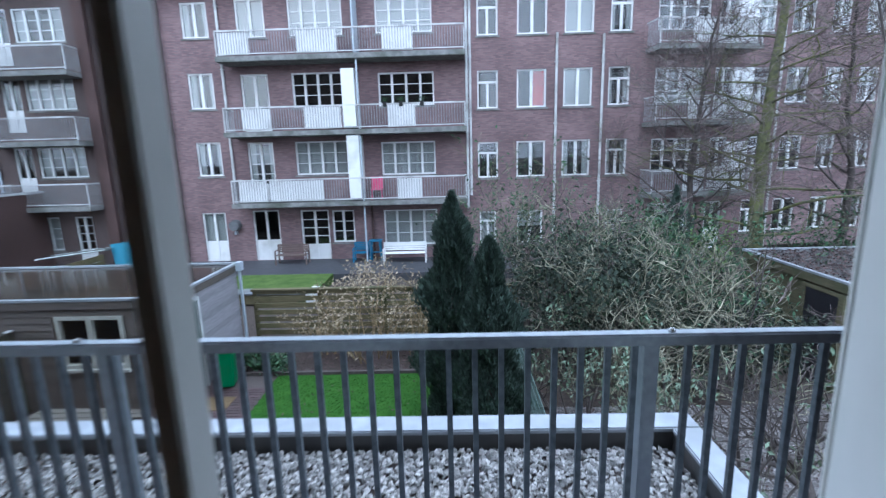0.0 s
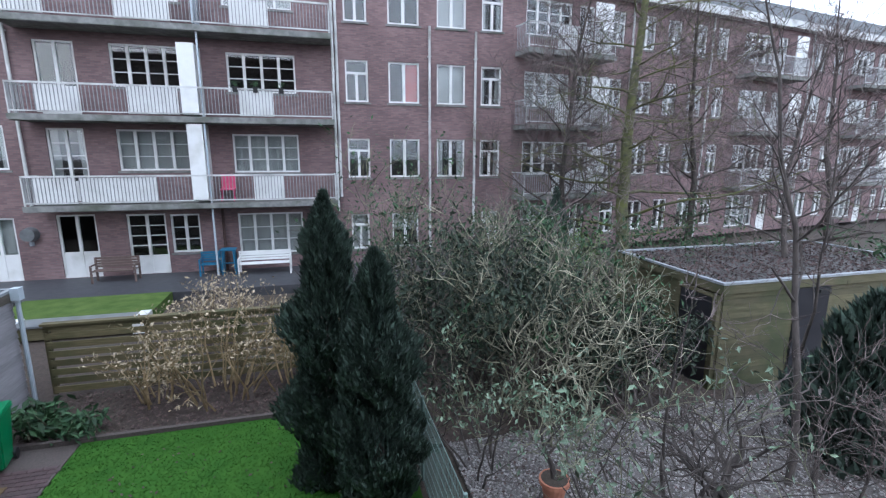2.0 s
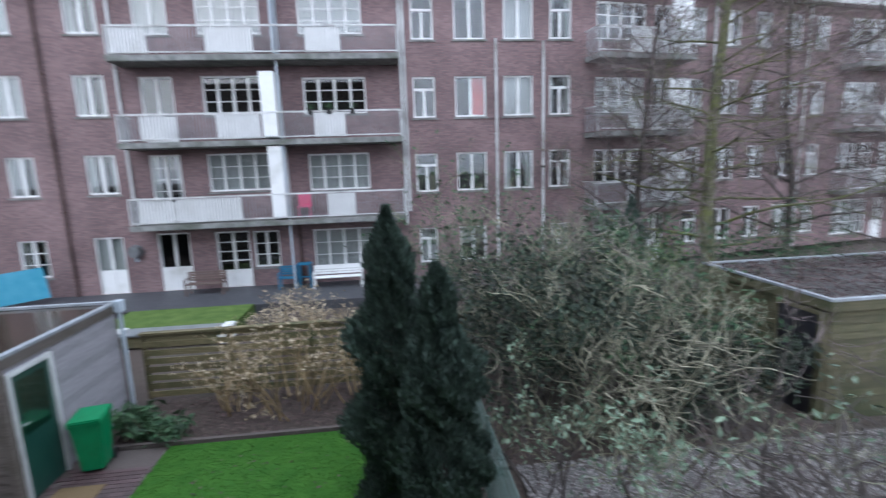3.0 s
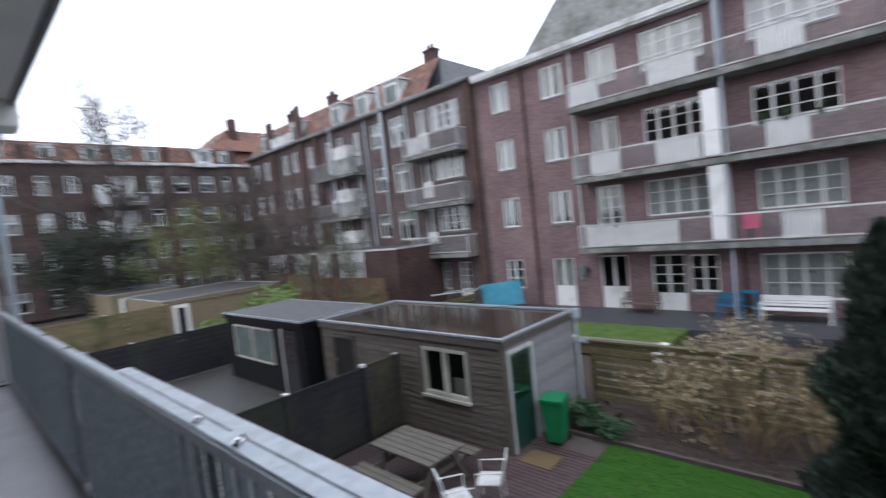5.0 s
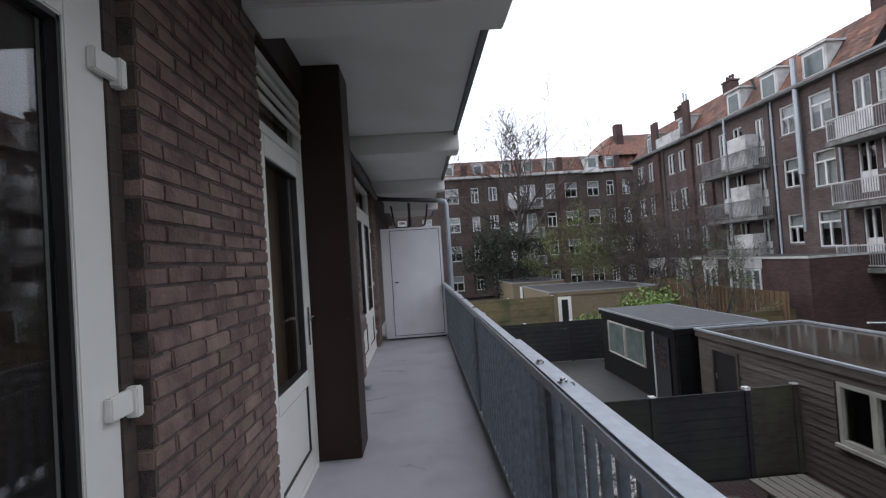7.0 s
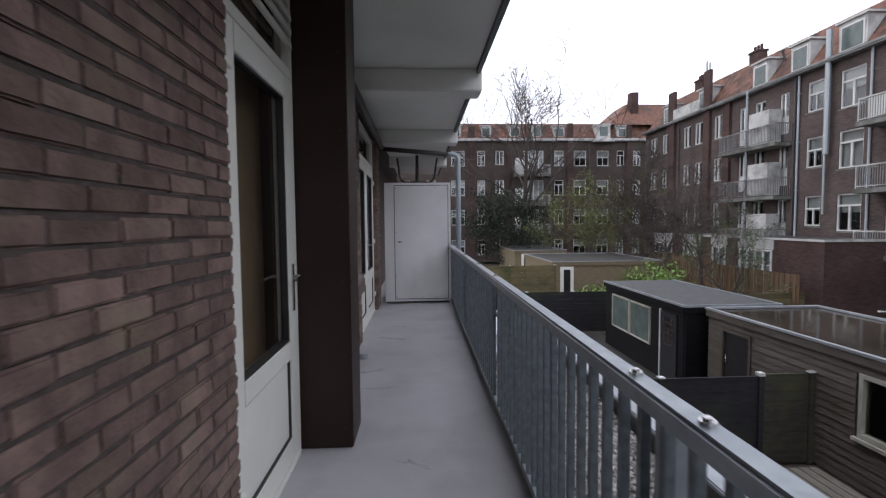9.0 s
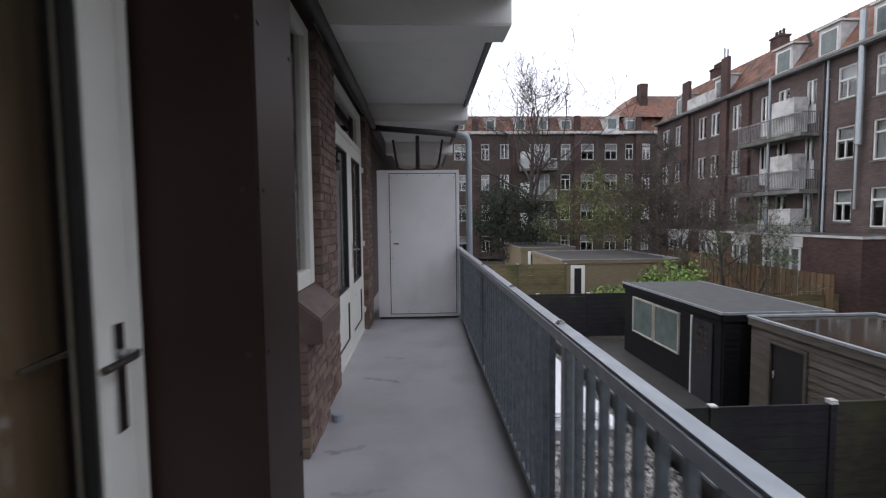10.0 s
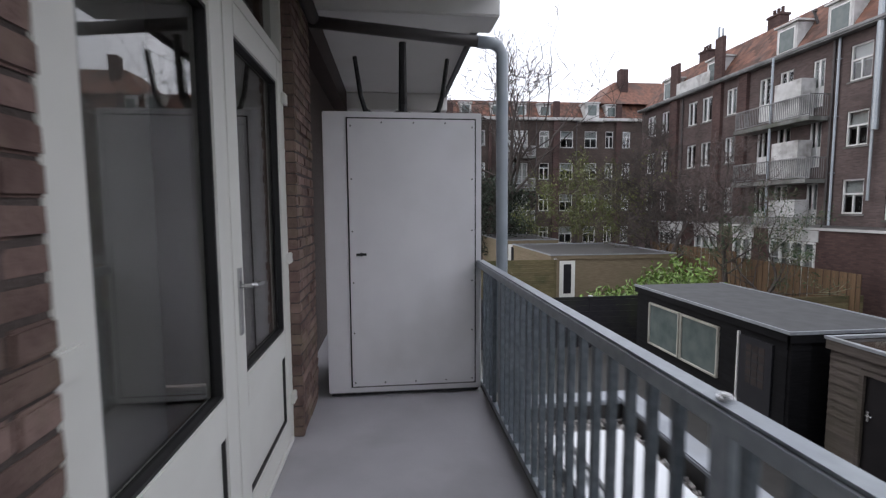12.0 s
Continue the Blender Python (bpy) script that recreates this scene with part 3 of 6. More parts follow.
for sx, sy, ln, wd, an in ((2.42, 0.3, 0.2, 0.045, 70), (3.63, 0.18, 0.14, 0.03, 100), (4.08, 0.31, 0.17, 0.035, 95), (1.8, 0.35, 0.12, 0.03, 80), (5.3, 0.6, 0.13, 0.03, 60)):
    for q in range(7):
        u = q / 6 - 0.5
        m_ = pose(sx, sy, 0.0012 + 0.0004 * q, 0, 0, an + rsc.uniform(-14, 14))
        ce = Vector((u * ln * 1.3, rsc.uniform(-0.3, 0.3) * wd, 0))
        a, c = ln * rsc.uniform(0.15, 0.3), wd * rsc.uniform(0.3, 0.7)
        s_ = MB()
        s_.v = [tuple(m_ @ (ce + Vector((a * math.cos(w * 0.628), c * math.sin(w * 0.628) * rsc.uniform(0.7, 1.2), 0)))) for w in range(10)]
        s_.f = [tuple(range(10))]
        structure("scuff_mark", s_, SC_, "dark scuff mark on the coated floor")
# cabinet
cab = thing("balcony_cabinet", pose(0.01, 0.05, 0.01), "tall white panelled cabinet across the end of the balcony", "cabinet")
part("body", MB().box(-0.75, 0, 0.0, 1.1, 0.02, 2.0), M_CABW, cab, bevel=0.006)
part("door", MB().box(0.0, 0.014, 0.17, 1.05, 0.07, 1.95), M_CABW, cab, bevel=0.003)
# black sheet and strip: the shade in the door and base gaps as colour
part("gap", MB().box(0.0, 0.004, 0.16, 1.06, 0.06, 1.96), M_SEAL_GAP, cab)
part("base_gap", MB().box(-0.7, -0.01, 0.02, 1.08, 0.0, 0.02), M_SEAL_GAP, cab)
part("knob", MB().tube([(0.014, 0.25, 1.02), (0.04, 0.25, 1.02)], 0.012, 10).box(0.036, 0.046, 0.215, 0.285, 1.012, 1.028), M_BLACK, cab, "small black turn knob")
for zz in [0.1 + 0.36 * i for i in range(6)]:
    for yy in (0.19, 1.03):
        part("screw", MB().tube([(0.013, yy, zz), (0.018, yy, zz)], 0.006, 6), M_DPIPE, cab)
for yy in (0.4, 0.62, 0.84):
    for zz in (0.095, 1.925):
        part("screw", MB().tube([(0.013, yy, zz), (0.018, yy, zz)], 0.006, 6), M_DPIPE, cab)
tr = thing("upturned_stool", pose(-0.25, 0.6, 2.012), "black steel stool stored upside down on the cabinet", "stool")
part("hub", MB().tube([(0, 0, 0.0), (0, 0, 0.045)], 0.07, 12), M_BLACK, tr)
for a, b in ((0, -1), (0, 1), (1, 0), (-1, 0)):
    w_ = 0.03 if a > 0 else 0.02
    part("leg", MB().tube([(0, 0, 0.02), (0.2 * a, 0.2 * b, 0.02), (0.27 * a, 0.27 * b, 0.06), (0.3 * a, 0.3 * b, 0.16), (0.33 * a, 0.34 * b, 0.44)], [w_, w_, w_, w_ * 0.9, w_ * 0.8], 6), M_BLACK, tr)

# drain pipe
pipe = thing("drain_pipe", pose(0, 0, 0), "grey drain pipe running under the soffit and down outside the railing", "pipe")
part("run", MB().tube([(4.7, 0.03, 2.62), (0.12, 0.03, 2.56)], 0.04, 12), M_DPIPE, pipe, "dark painted pipe run", smooth=True)
part("cross_run", MB().tube([(0.12, 0.0, 2.55), (0.12, 1.2, 2.45)], 0.038, 12), M_DPIPE, pipe, smooth=True)
part("downpipe", MB().tube([(0.12, 1.1, 2.458), (0.12, 1.2, 2.45), (0.12, 1.245, 2.43), (0.12, 1.27, 2.38), (0.12, 1.28, -0.3)], 0.04, 12), M_GREY, pipe, smooth=True)

# railing
rail = thing("railing", pose(0, 0, 0), "galvanised steel balcony railing with flat balusters", "railing")
part("top_rail", MB().box(0.0, 10.5, 1.112, 1.172, 0.925, 0.976), M_GALV, rail, bevel=0.008)
part("bottom_rail", MB().box(0.0, 10.5, 1.15, 1.178, 0.05, 0.085), M_GALV, rail)
bal = MB().box(-0.0115, 0.0115, 1.15, 1.174, 0.04, 0.928).mesh("baluster", M_BAL_SHADE)
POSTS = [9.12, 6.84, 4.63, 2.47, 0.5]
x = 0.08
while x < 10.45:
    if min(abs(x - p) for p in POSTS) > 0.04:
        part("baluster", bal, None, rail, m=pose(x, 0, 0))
    x += 0.108
for p in POSTS:
    part("post", MB().box(p - 0.03, p + 0.03, 1.17, 1.24, -0.2, 0.924), M_GALV, rail, bevel=0.004)
for bx in (9.18, 7.05, 6.77, 4.68, 3.77, 2.52):
    part("bolt", MB().tube([(bx, 1.143, 0.974), (bx, 1.143, 0.984)], 0.016, 10).tube([(bx, 1.143, 0.984), (bx, 1.143, 0.99)], 0.009, 8), M_STEEL, rail)

# rooflights on the gravel roof
rl = thing("rooflight", pose(0, 0, 0), "white acrylic rooflight on the gravel roof", "rooflight")
part("upstand", MB().box(0.22, 2.82, 1.58, 2.18, -0.42, -0.3), M_ZINC, rl, bevel=0.02)
part("rim", MB().box(0.2, 2.84, 1.56, 2.2, -0.3, -0.27), M_SHEETW, rl, bevel=0.012)
part("dome", MB().box(0.28, 2.76, 1.64, 2.12, -0.27, -0.2), M_SHEETW, rl, bevel=0.035)


# ---- facades ----
def make_window(w, h, style, white=M_WHITE, seed=0):
    """Meshes of a window: frame, pane. Local: x 0..w, z 0..h, the front looks along -y."""
    f = MB()
    t = 0.085
    f.box(0, t, -0.05, 0.06, 0, h).box(w - t, w, -0.05, 0.06, 0, h).box(t, w - t, -0.05, 0.06, h - t, h).box(t, w - t, -0.05, 0.06, 0, t)
    if style == "two":
        f.box(w / 2 - 0.06, w / 2 + 0.06, -0.045, 0.05, t, h - t)
    elif style == "top":
        f.box(t, w - t, -0.045, 0.05, h * 0.66, h * 0.66 + 0.09).box(w / 2 - 0.05, w / 2 + 0.05, -0.045, 0.05, t, h * 0.66)
    elif style == "half":
        f.box(t, w - t, -0.045, 0.05, h * 0.55, h * 0.55 + 0.08).box(w / 2 - 0.03, w / 2 + 0.03, -0.045, 0.05, t, h * 0.55)
    elif style in ("french", "frenchdoor", "half_door"):
        n = max(2, round(w / 0.62))
        low = 0.75 if style == "frenchdoor" else (1.0 if style == "half_door" else t)
        for i in range(1, n):
            f.box(w * i / n - 0.05, w * i / n + 0.05, -0.045, 0.05, t, h - t)
        if style != "french":
            f.box(t, w - t, -0.02, 0.04, t, low)
        if style != "half_door":
            for i in range(n):
                a, b = w * i / n, w * (i + 1) / n
                rows = 4 if style == "frenchdoor" else 3
                for k in range(1, rows):
                    z = low + (h - t - low) * k / rows
                    f.box(a + 0.04, b - 0.04, -0.02, 0.03, z - 0.016, z + 0.016)
    return f.mesh("window", white)


WCACHE = {}
rng = random.Random(5)


def add_window(parent, x0, x1, z0, z1, style, y=0.1, white=M_WHITE, curtain=None, label=""):
    w, h = round(x1 - x0, 2), round(z1 - z0, 2)
    key = (w, h, style, white.name)
    if key not in WCACHE:
        WCACHE[key] = (make_window(w, h, style, white), MB().box(0.05, w - 0.05, 0.0, 0.01, 0.05, h - 0.05).mesh("pane", M_GLASS), MB().box(-0.06, w + 0.06, -0.14, -0.052, -0.07, 0.0).mesh("window_sill", M_CONC))
    fr, pn, sl = WCACHE[key]
    m = pose(x0, y, z0)
    wd = part("window", fr, None, parent, label or "white painted casement window", m=m)
    part("pane", pn, None, wd)
    if style not in ("frenchdoor", "half_door"):
        part("window_sill", sl, None, wd)
    if curtain is None:
        curtain = rng.choice(["", "", "net", "net", "sides", "blind"])
    if curtain:
        c = MB()
        if curtain == "net":
            c.box(0.06, w - 0.06, 0.12, 0.13, 0.05, h - 0.05)
        elif curtain == "sides":
            c.box(0.06, w * 0.25, 0.12, 0.13, 0.05, h - 0.05).box(w * 0.75, w - 0.06, 0.12, 0.13, 0.05, h - 0.05)
        elif curtain == "blind":
            c.box(0.06, w - 0.06, 0.12, 0.13, h * 0.5, h - 0.05)
        elif curtain == "red":
            c.box(w * 0.55, w - 0.06, 0.12, 0.13, 0.05, h - 0.05)
        part("curtain", c, M_RED if curtain == "red" else M_CURT, wd, "red curtain" if curtain == "red" else "pale curtain")
    return wd


def balcony(parent, x0, x1, z, divs=(), panels=(), deep=1.05, low=False, paint=None):
    """A projecting balcony: slab, railing with balusters, white panels."""
    b = part("balcony", MB().box(x0, x1, -deep, 0.0, z - 0.22, z - 0.02).box(x0 - 0.04, x1 + 0.04, -deep - 0.05, -deep, z - 0.2, z), M_CONC, parent, "weathered concrete balcony slab with painted steel railing")
    r = MB().box(x0, x1, -deep, -deep + 0.05, z + 0.98, z + 1.04).box(x0, x1, -deep + 0.01, -deep + 0.04, z + 0.08, z + 0.12)
    for xe in (x0, x1 - 0.04):
        r.box(xe, xe + 0.04, -deep, -0.0, z + 0.98, z + 1.03).box(xe, xe + 0.04, -deep, -deep + 0.04, z, z + 1.0)
    part("top_rail", r, paint or M_OLDWHITE, b)
    k = MB()
    x = x0 + 0.1
    while x < x1 - 0.05:
        k.box(x - 0.011, x + 0.011, -deep + 0.014, -deep + 0.036, z + 0.1, z + 0.99)
        x += 0.115
    y = -deep + 0.12
    while y < -0.05:
        k.box(x0 + 0.01, x0 + 0.03, y - 0.011, y + 0.011, z + 0.02, z + 0.99).box(x1 - 0.03, x1 - 0.01, y - 0.011, y + 0.011, z + 0.02, z + 0.99)
        y += 0.115
    part("railing_infill", k, paint or M_INFILL, b, kind="stuff")
    for a, c in panels:
        part("panel", MB().box(a, c, -deep + 0.045, -deep + 0.06, z + 0.06, z + 0.96), M_WHITE, b, "pale sheet fixed behind the railing")
    return b


def downpipe(parent, x, z0, z1, mat_=None, r=0.05):
    p = MB().tube([(x, -0.1, z1), (x, -0.1, z0)], r, 8)
    z = z0 + 0.8
    while z < z1:
        p.box(x - 0.07, x + 0.07, -0.16, 0.0, z, z + 0.04)
        z += 2.6
    return part("downpipe", p, mat_ or M_OLDWHITE, parent, "old downpipe")


# storeys of the row opposite (floor heights)
F0, F1, F2, F3, TOP = -3.1, -0.2, 2.9, 6.0, 8.85
Y0 = 21.2


def building(name, m, label, x0, x1, holes, brick, top=TOP, deep=9.0):
    b = thing(name, m, label, "apartment building")
    part("wall", wall_cells(MB(), x0, x1, F0, top, 0.0, 0.3, [(a + 0.02, c - 0.02, d + 0.02, e - 0.02) for a, c, d, e in holes]), brick, b)
    # back sheet and floors, coloured near-black in place of room shade
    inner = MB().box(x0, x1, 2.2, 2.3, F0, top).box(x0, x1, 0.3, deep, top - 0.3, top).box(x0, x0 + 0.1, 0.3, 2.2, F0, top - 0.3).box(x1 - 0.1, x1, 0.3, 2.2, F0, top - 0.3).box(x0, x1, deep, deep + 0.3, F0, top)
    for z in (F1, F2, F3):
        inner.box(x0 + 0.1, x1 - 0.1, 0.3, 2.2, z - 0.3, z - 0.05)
    part("interior", inner, M_ROOMSHADE, b)
    return b


def place_windows(b, specs, **kw):
    for s in specs:
        add_window(b, *s[:5], curtain=s[5] if len(s) > 5 else None, **kw)


# central bays
W = []
for z0, z1 in ((3.95, 5.52), (0.95, 2.52)):
    W += [(-6.25, -5.2, z0, z1, "two", "net" if z0 > 3 else "sides"), (-3.42, -2.25, z0, z1, "two", "sides")]
W += [(-6.35, -5.25, 6.95, 8.45, "two", "net"), (-3.4, -2.2, 6.95, 8.45, "two", "sides"), (-6.35, -5.25, -2.28, -0.72, "french"), (-3.55, -2.4, F0, -0.72, "half_door", "net")]
W += [(-1.05, 0.22, F2, 5.42, "half_door", ""), (1.25, 3.6, 3.9, 5.42, "french", ""), (-1.05, 0.17, F1 + 0.0, 2.46, "frenchdoor", "sides"), (1.15, 3.6, 0.9, 2.44, "french", "net"),
      (-1.15, 0.15, F0, -0.66, "half_door", ""), (1.12, 2.5, F0, -0.7, "frenchdoor", ""), (2.62, 3.7, -2.3, -0.74, "french", ""), (-1.0, 0.3, 6.9, 8.5, "two", "net"), (1.3, 3.7, 6.9, 8.5, "french", "net")]
W += [(5.1, 7.62, 3.85, 5.32, "french", ""), (5.1, 7.6, 0.8, 2.32, "french", "net"), (5.06, 7.6, -2.5, -0.78, "french", "net"), (5.1, 7.6, 6.9, 8.4, "french", "net")]
for z0, z1 in ((3.62, 5.28), (0.56, 2.2), (6.68, 8.35)):
    W += [(9.5, 10.45, z0, z1, "top", ""), (11.25, 12.58, z0, z1, "two", "red" if z0 == 3.62 else ""), (13.3, 14.6, z0, z1, "two", "net" if z0 > 3 else "sides"), (15.27, 16.25, z0, z1, "top", "sides")]
W += [(9.55, 10.35, -2.5, -0.95, "top"), (11.3, 12.5, -2.5, -0.95, "two"), (15.4, 16.2, -2.57, -1.0, "top")]
main = building("apartment_building", pose(0, Y0, 0), "purple brown brick apartment block with white windows and balconies", -7.2, 16.75, [s[:4] for s in W], M_BRICK_FAR)
place_windows(main, W)
balcony(main, -1.5, 8.95, F1 - 0.05, panels=((-1.2, 0.1), (0.2, 2.6), (5.9, 7.0)))
balcony(main, -1.5, 8.95, F2 - 0.05, panels=((-0.7, 0.2), (2.0, 3.6), (5.6, 6.8)))
balcony(main, -1.5, 8.95, F3 - 0.05, panels=((-1.4, -0.1), (1.9, 3.6), (5.5, 6.8)))
part("divider", MB().box(3.78, 4.3, -1.04, -0.002, F1 + 0.02, F2 - 0.3).box(3.7, 4.25, -1.04, -0.002, F2 + 0.02, 5.35), M_WHITE, main, "white screen between two balconies")
part("divider", MB().box(4.28, 4.34, -1.04, -0.002, F3, F3 + 2.6).box(4.34, 4.4, -1.0, -0.94, F0, F3), M_GREY, main, "thin post between two balconies")
for x, a, b_ in ((-4.35, F0, TOP), (-1.75, -0.4, TOP), (9.05, F1 - 0.6, TOP), (9.2, F1, TOP), (12.98, F0, 6.7), (15.0, F0, 6.6), (4.55, F0, F1 - 0.25)):
    downpipe(main, x, a, b_, M_OLDWHITE if x > 8 or x == -1.75 else M_BRICK_RED, 0.055)
part("cornice", MB().box(-7.2, 16.75, -0.45, 0.0, TOP - 0.12, TOP + 0.18).box(-7.2, 16.75, -0.5, -0.45, TOP - 0.02, TOP + 0.22), M_OLDWHITE, main, "white painted roof gutter")
part("roof", MB().box(-7.2, 16.75, 0.3, 9, TOP, TOP + 0.15), M_LEAD, main)
gb = MB()
gb.v = [(-5.4, 1.0, TOP + 0.1), (2.2, 1.0, TOP + 0.1), (2.2, 6.5, TOP + 0.1), (-5.4, 6.5, TOP + 0.1), (-2.4, 2.2, TOP + 4.4), (1.6, 2.2, TOP + 4.4), (1.6, 5, TOP + 4.4), (-2.4, 5, TOP + 4.4)]
gb.f = [(4, 5, 6, 7), (0, 1, 5, 4), (1, 2, 6, 5), (2, 3, 7, 6), (3, 0, 4, 7)]
part("roof_house", gb, M_CONC, main, "grey sloping attic volume")


def tiles(b, x0, x1, z0, y0, z1, y1, sx=0.3, sy=0.34):
    """Rows of overlapping tiles on a sloping roof."""
    t = MB()
    L = math.hypot(z1 - z0, y1 - y0)
    n = int(L / sy)
    t.quad((x0, y0, z0 - 0.03), (x1, y0, z0 - 0.03), (x1, y1, z1 - 0.03), (x0, y1, z1 - 0.03))
    ez, ey = (z1 - z0) / L, (y1 - y0) / L
    for i in range(n):
        a, c = i * L / n, (i + 1) * L / n
        x = x0
        while x < x1 - 0.05:
            xe = min(x + sx - 0.012, x1)
            t.quad((x, y0 + ey * a - 0.04, z0 + ez * a + 0.03), (xe, y0 + ey * a - 0.015, z0 + ez * a + 0.005), (xe, y0 + ey * c, z0 + ez * c), (x, y0 + ey * c - 0.02, z0 + ez * c + 0.02))
            x += sx
    return part("roof", t, M_TILE, b, "orange clay tiled mansard roof", kind="stuff")


def dormer(b, x, z, y=0.4, w=1.3, h=1.5):
    d = part("dormer", MB().box(x, x + w, y, y + 1.6, z, z + h + 0.15).box(x - 0.12, x + w + 0.12, y - 0.12, y + 1.7, z + h + 0.15, z + h + 0.25), M_OLDWHITE, b, "white dormer")
    part("window", MB().box(x + 0.12, x + w - 0.12, y - 0.03, y - 0.002, z + 0.1, z + h - 0.02), M_WHITE, d)
    part("pane", MB().box(x + 0.2, x + w - 0.2, y - 0.045, y - 0.032, z + 0.18, z + h - 0.1), M_FROST, d)


def chimney(b, x, y, z, h=1.4, w=0.9):
    c = part("chimney", MB().box(x, x + w, y, y + 0.6, z, z + h).box(x - 0.06, x + w + 0.06, y - 0.06, y + 0.66, z + h, z + h + 0.12), M_BRICK_RED, b, "dark brick chimney stack")
    p = MB()
    for i in range(3):
        p.tube([(x + 0.15 + i * 0.3, y + 0.3, z + h + 0.1), (x + 0.15 + i * 0.3, y + 0.3, z + h + 0.5)], 0.09, 8)
    part("chimney_pot", p, M_BRICK_RED, c)


# left row: windows and balconies, read off along the wall from the main block to the corner
LX, LT = -34.2, 9.1
TOPS = (8.55, 5.65, 2.6)
W = []
for i, zt_ in enumerate(TOPS):
    W.append((-14.45, -13.1, zt_ - 1.85, zt_, "top", "blind" if i != 1 else "net"))
    W.append((-16.4, -15.35, zt_ - 1.6, zt_, "half", "blind"))
    W.append((-21.7, -20.9, zt_ - 2.5, zt_ - 0.1, "half_door", ""))
    W.append((-20.3, -19.4, zt_ - 2.5, zt_ - 0.1, "half_door", ""))
    W.append((-18.3, -17.6, zt_ - 2.4, zt_ - 0.1, "half_door", "net"))
    W.append((-24.3, -23.4, zt_ - 1.6, zt_, "two", "net"))
    W.append((-26.6, -25.6, zt_ - 1.6, zt_, "two", "sides"))
    W.append((-28.1, -27.1, zt_ - 1.6, zt_, "two", ""))
    W.append((-31.3, -30.35, zt_ - 1.6, zt_, "two", ""))
    W.append((-33.3, -32.1, zt_ - 1.6, zt_, "two", "net"))
    W.append((-12.0, -11.1, zt_ - 2.5, zt_ - 0.1, "half_door", ""))
    W.append((-10.9, -8.6, zt_ - 1.55, zt_ - 0.1, "french", "net" if i == 1 else "sides"))
W += [(-12.1, -10.4, -2.4, -0.75, "french", "net"), (-9.7, -8.8, F0, -0.75, "frenchdoor", "")]
left = building("apartment_building", pose(0, Y0, 0), "long brown brick apartment row with orange tiled roof", LX, -7.2, [s[:4] for s in W], M_BRICK_LEFT, top=LT)
place_windows(left, W)
for z in (-0.15, 2.75, 5.7):
    balcony(left, -12.4, -8.0, z - 0.05, panels=((-12.0, -10.9),) if z > 5 else ())
    balcony(left, -22.1, -17.25, z - 0.05, paint=M_GUTTER)
    part("screen", MB().box(-19.5, -17.9, -0.95, -0.2, z, z + 1.85), M_OLDWHITE, left, "white storage box on the balcony")
part("divider", MB().box(-19.72, -19.64, -1.0, -0.92, -0.15, LT - 0.1), M_GREY, left, "thin grey post joining the balconies")
for c, top_ in (((-25.25, -24.55), 11.9), ((-30.0, -29.1), 11.6), ((-23.05, -22.4), LT), ((-8.0, -7.5), LT)):
    part("pilaster", MB().box(*c, -0.22, -0.002, F0, top_), M_BRICK_RED, left, "dark brick flue running up the wall")
part("flue", MB().tube([(-14.88, -0.25, 4.6), (-14.88, -0.25, 10.7)], 0.14, 10).tube([(-15.0, -0.2, 1.6), (-15.0, -0.2, 4.6)], 0.06, 8), M_GALV, left, "tall galvanised flue pipe")
part("flue", MB().tube([(-25.1, -0.1, 11.9), (-25.1, -0.1, 12.6)], 0.07, 8).tube([(-24.75, -0.1, 11.9), (-24.75, -0.1, 12.4)], 0.07, 8), M_GALV, left, "short metal flue pots")
for x in (-16.85, -17.1, -12.75, -28.6):
    downpipe(left, x, F0, LT, M_GREY if x > -17 else M_DPIPE, 0.055)
tiles(left, LX, -11.2, LT + 0.22, 0.1, LT + 2.75, 1.9)
part("cornice", MB().box(LX, -7.2, -0.4, 0.0, LT - 0.02, LT + 0.08).box(LX, -7.2, -0.46, -0.4, LT + 0.06, LT + 0.18), M_GUTTER, left, "grey painted roof gutter")
for x, w_ in ((-14.9, 1.5), (-17.9, 1.3), (-20.9, 1.3), (-26.6, 1.3), (-31.6, 1.2)):
    dormer(left, x, LT + 0.3, y=0.25, w=w_, h=1.35)
for cx in (-23.6, -29.9, -12.6):
    chimney(left, cx, 1.9, LT + 1.9, h=1.5)
for x in (-17.0, -19.2):
    part("roof_vent", MB().tube([(x, 1.0, LT + 1.5), (x - 0.05, 0.8, LT + 2.1)], 0.07, 8).tube([(x - 0.05, 0.8, LT + 2.1), (x - 0.05, 0.8, LT + 2.2)], 0.12, 8), M_DPIPE, left, "dark roof vent pipe")
part("terrace_rail", MB().box(-28.9, -25.4, -0.42, -0.38, LT + 0.2, LT + 0.95), M_OLDWHITE, left, "white boarded roof terrace rail")
part("roof_back", MB().box(LX, -11.2, 1.9, 9, LT, LT + 2.7), M_LEAD, left)

# end building across the gardens
W = []
ETOP = (9.4, 6.1, 2.8, -0.6)
EW = [(-12.0, -10.8), (-9.4, -8.4), (-4.6, -3.2), (-1.4, -0.4), (1.4, 2.5), (4.2, 5.75), (7.15, 8.05), (15.9, 17.0), (18.15, 19.6), (20.8, 22.2), (23.1, 24.0), (25.0, 25.9)]
for zz in ETOP:
    for p, q in EW:
        W.append((p, q, zz - 1.75, zz, "half" if q - p > 1.3 else "top", "blind" if q - p > 1.3 else None))
    W.append((12.4, 14.7, zz - 2.2, zz, "french", "net"))
    W.append((9.2, 10.2, zz - 1.6, zz, "two", "sides"))
EX = 31.0
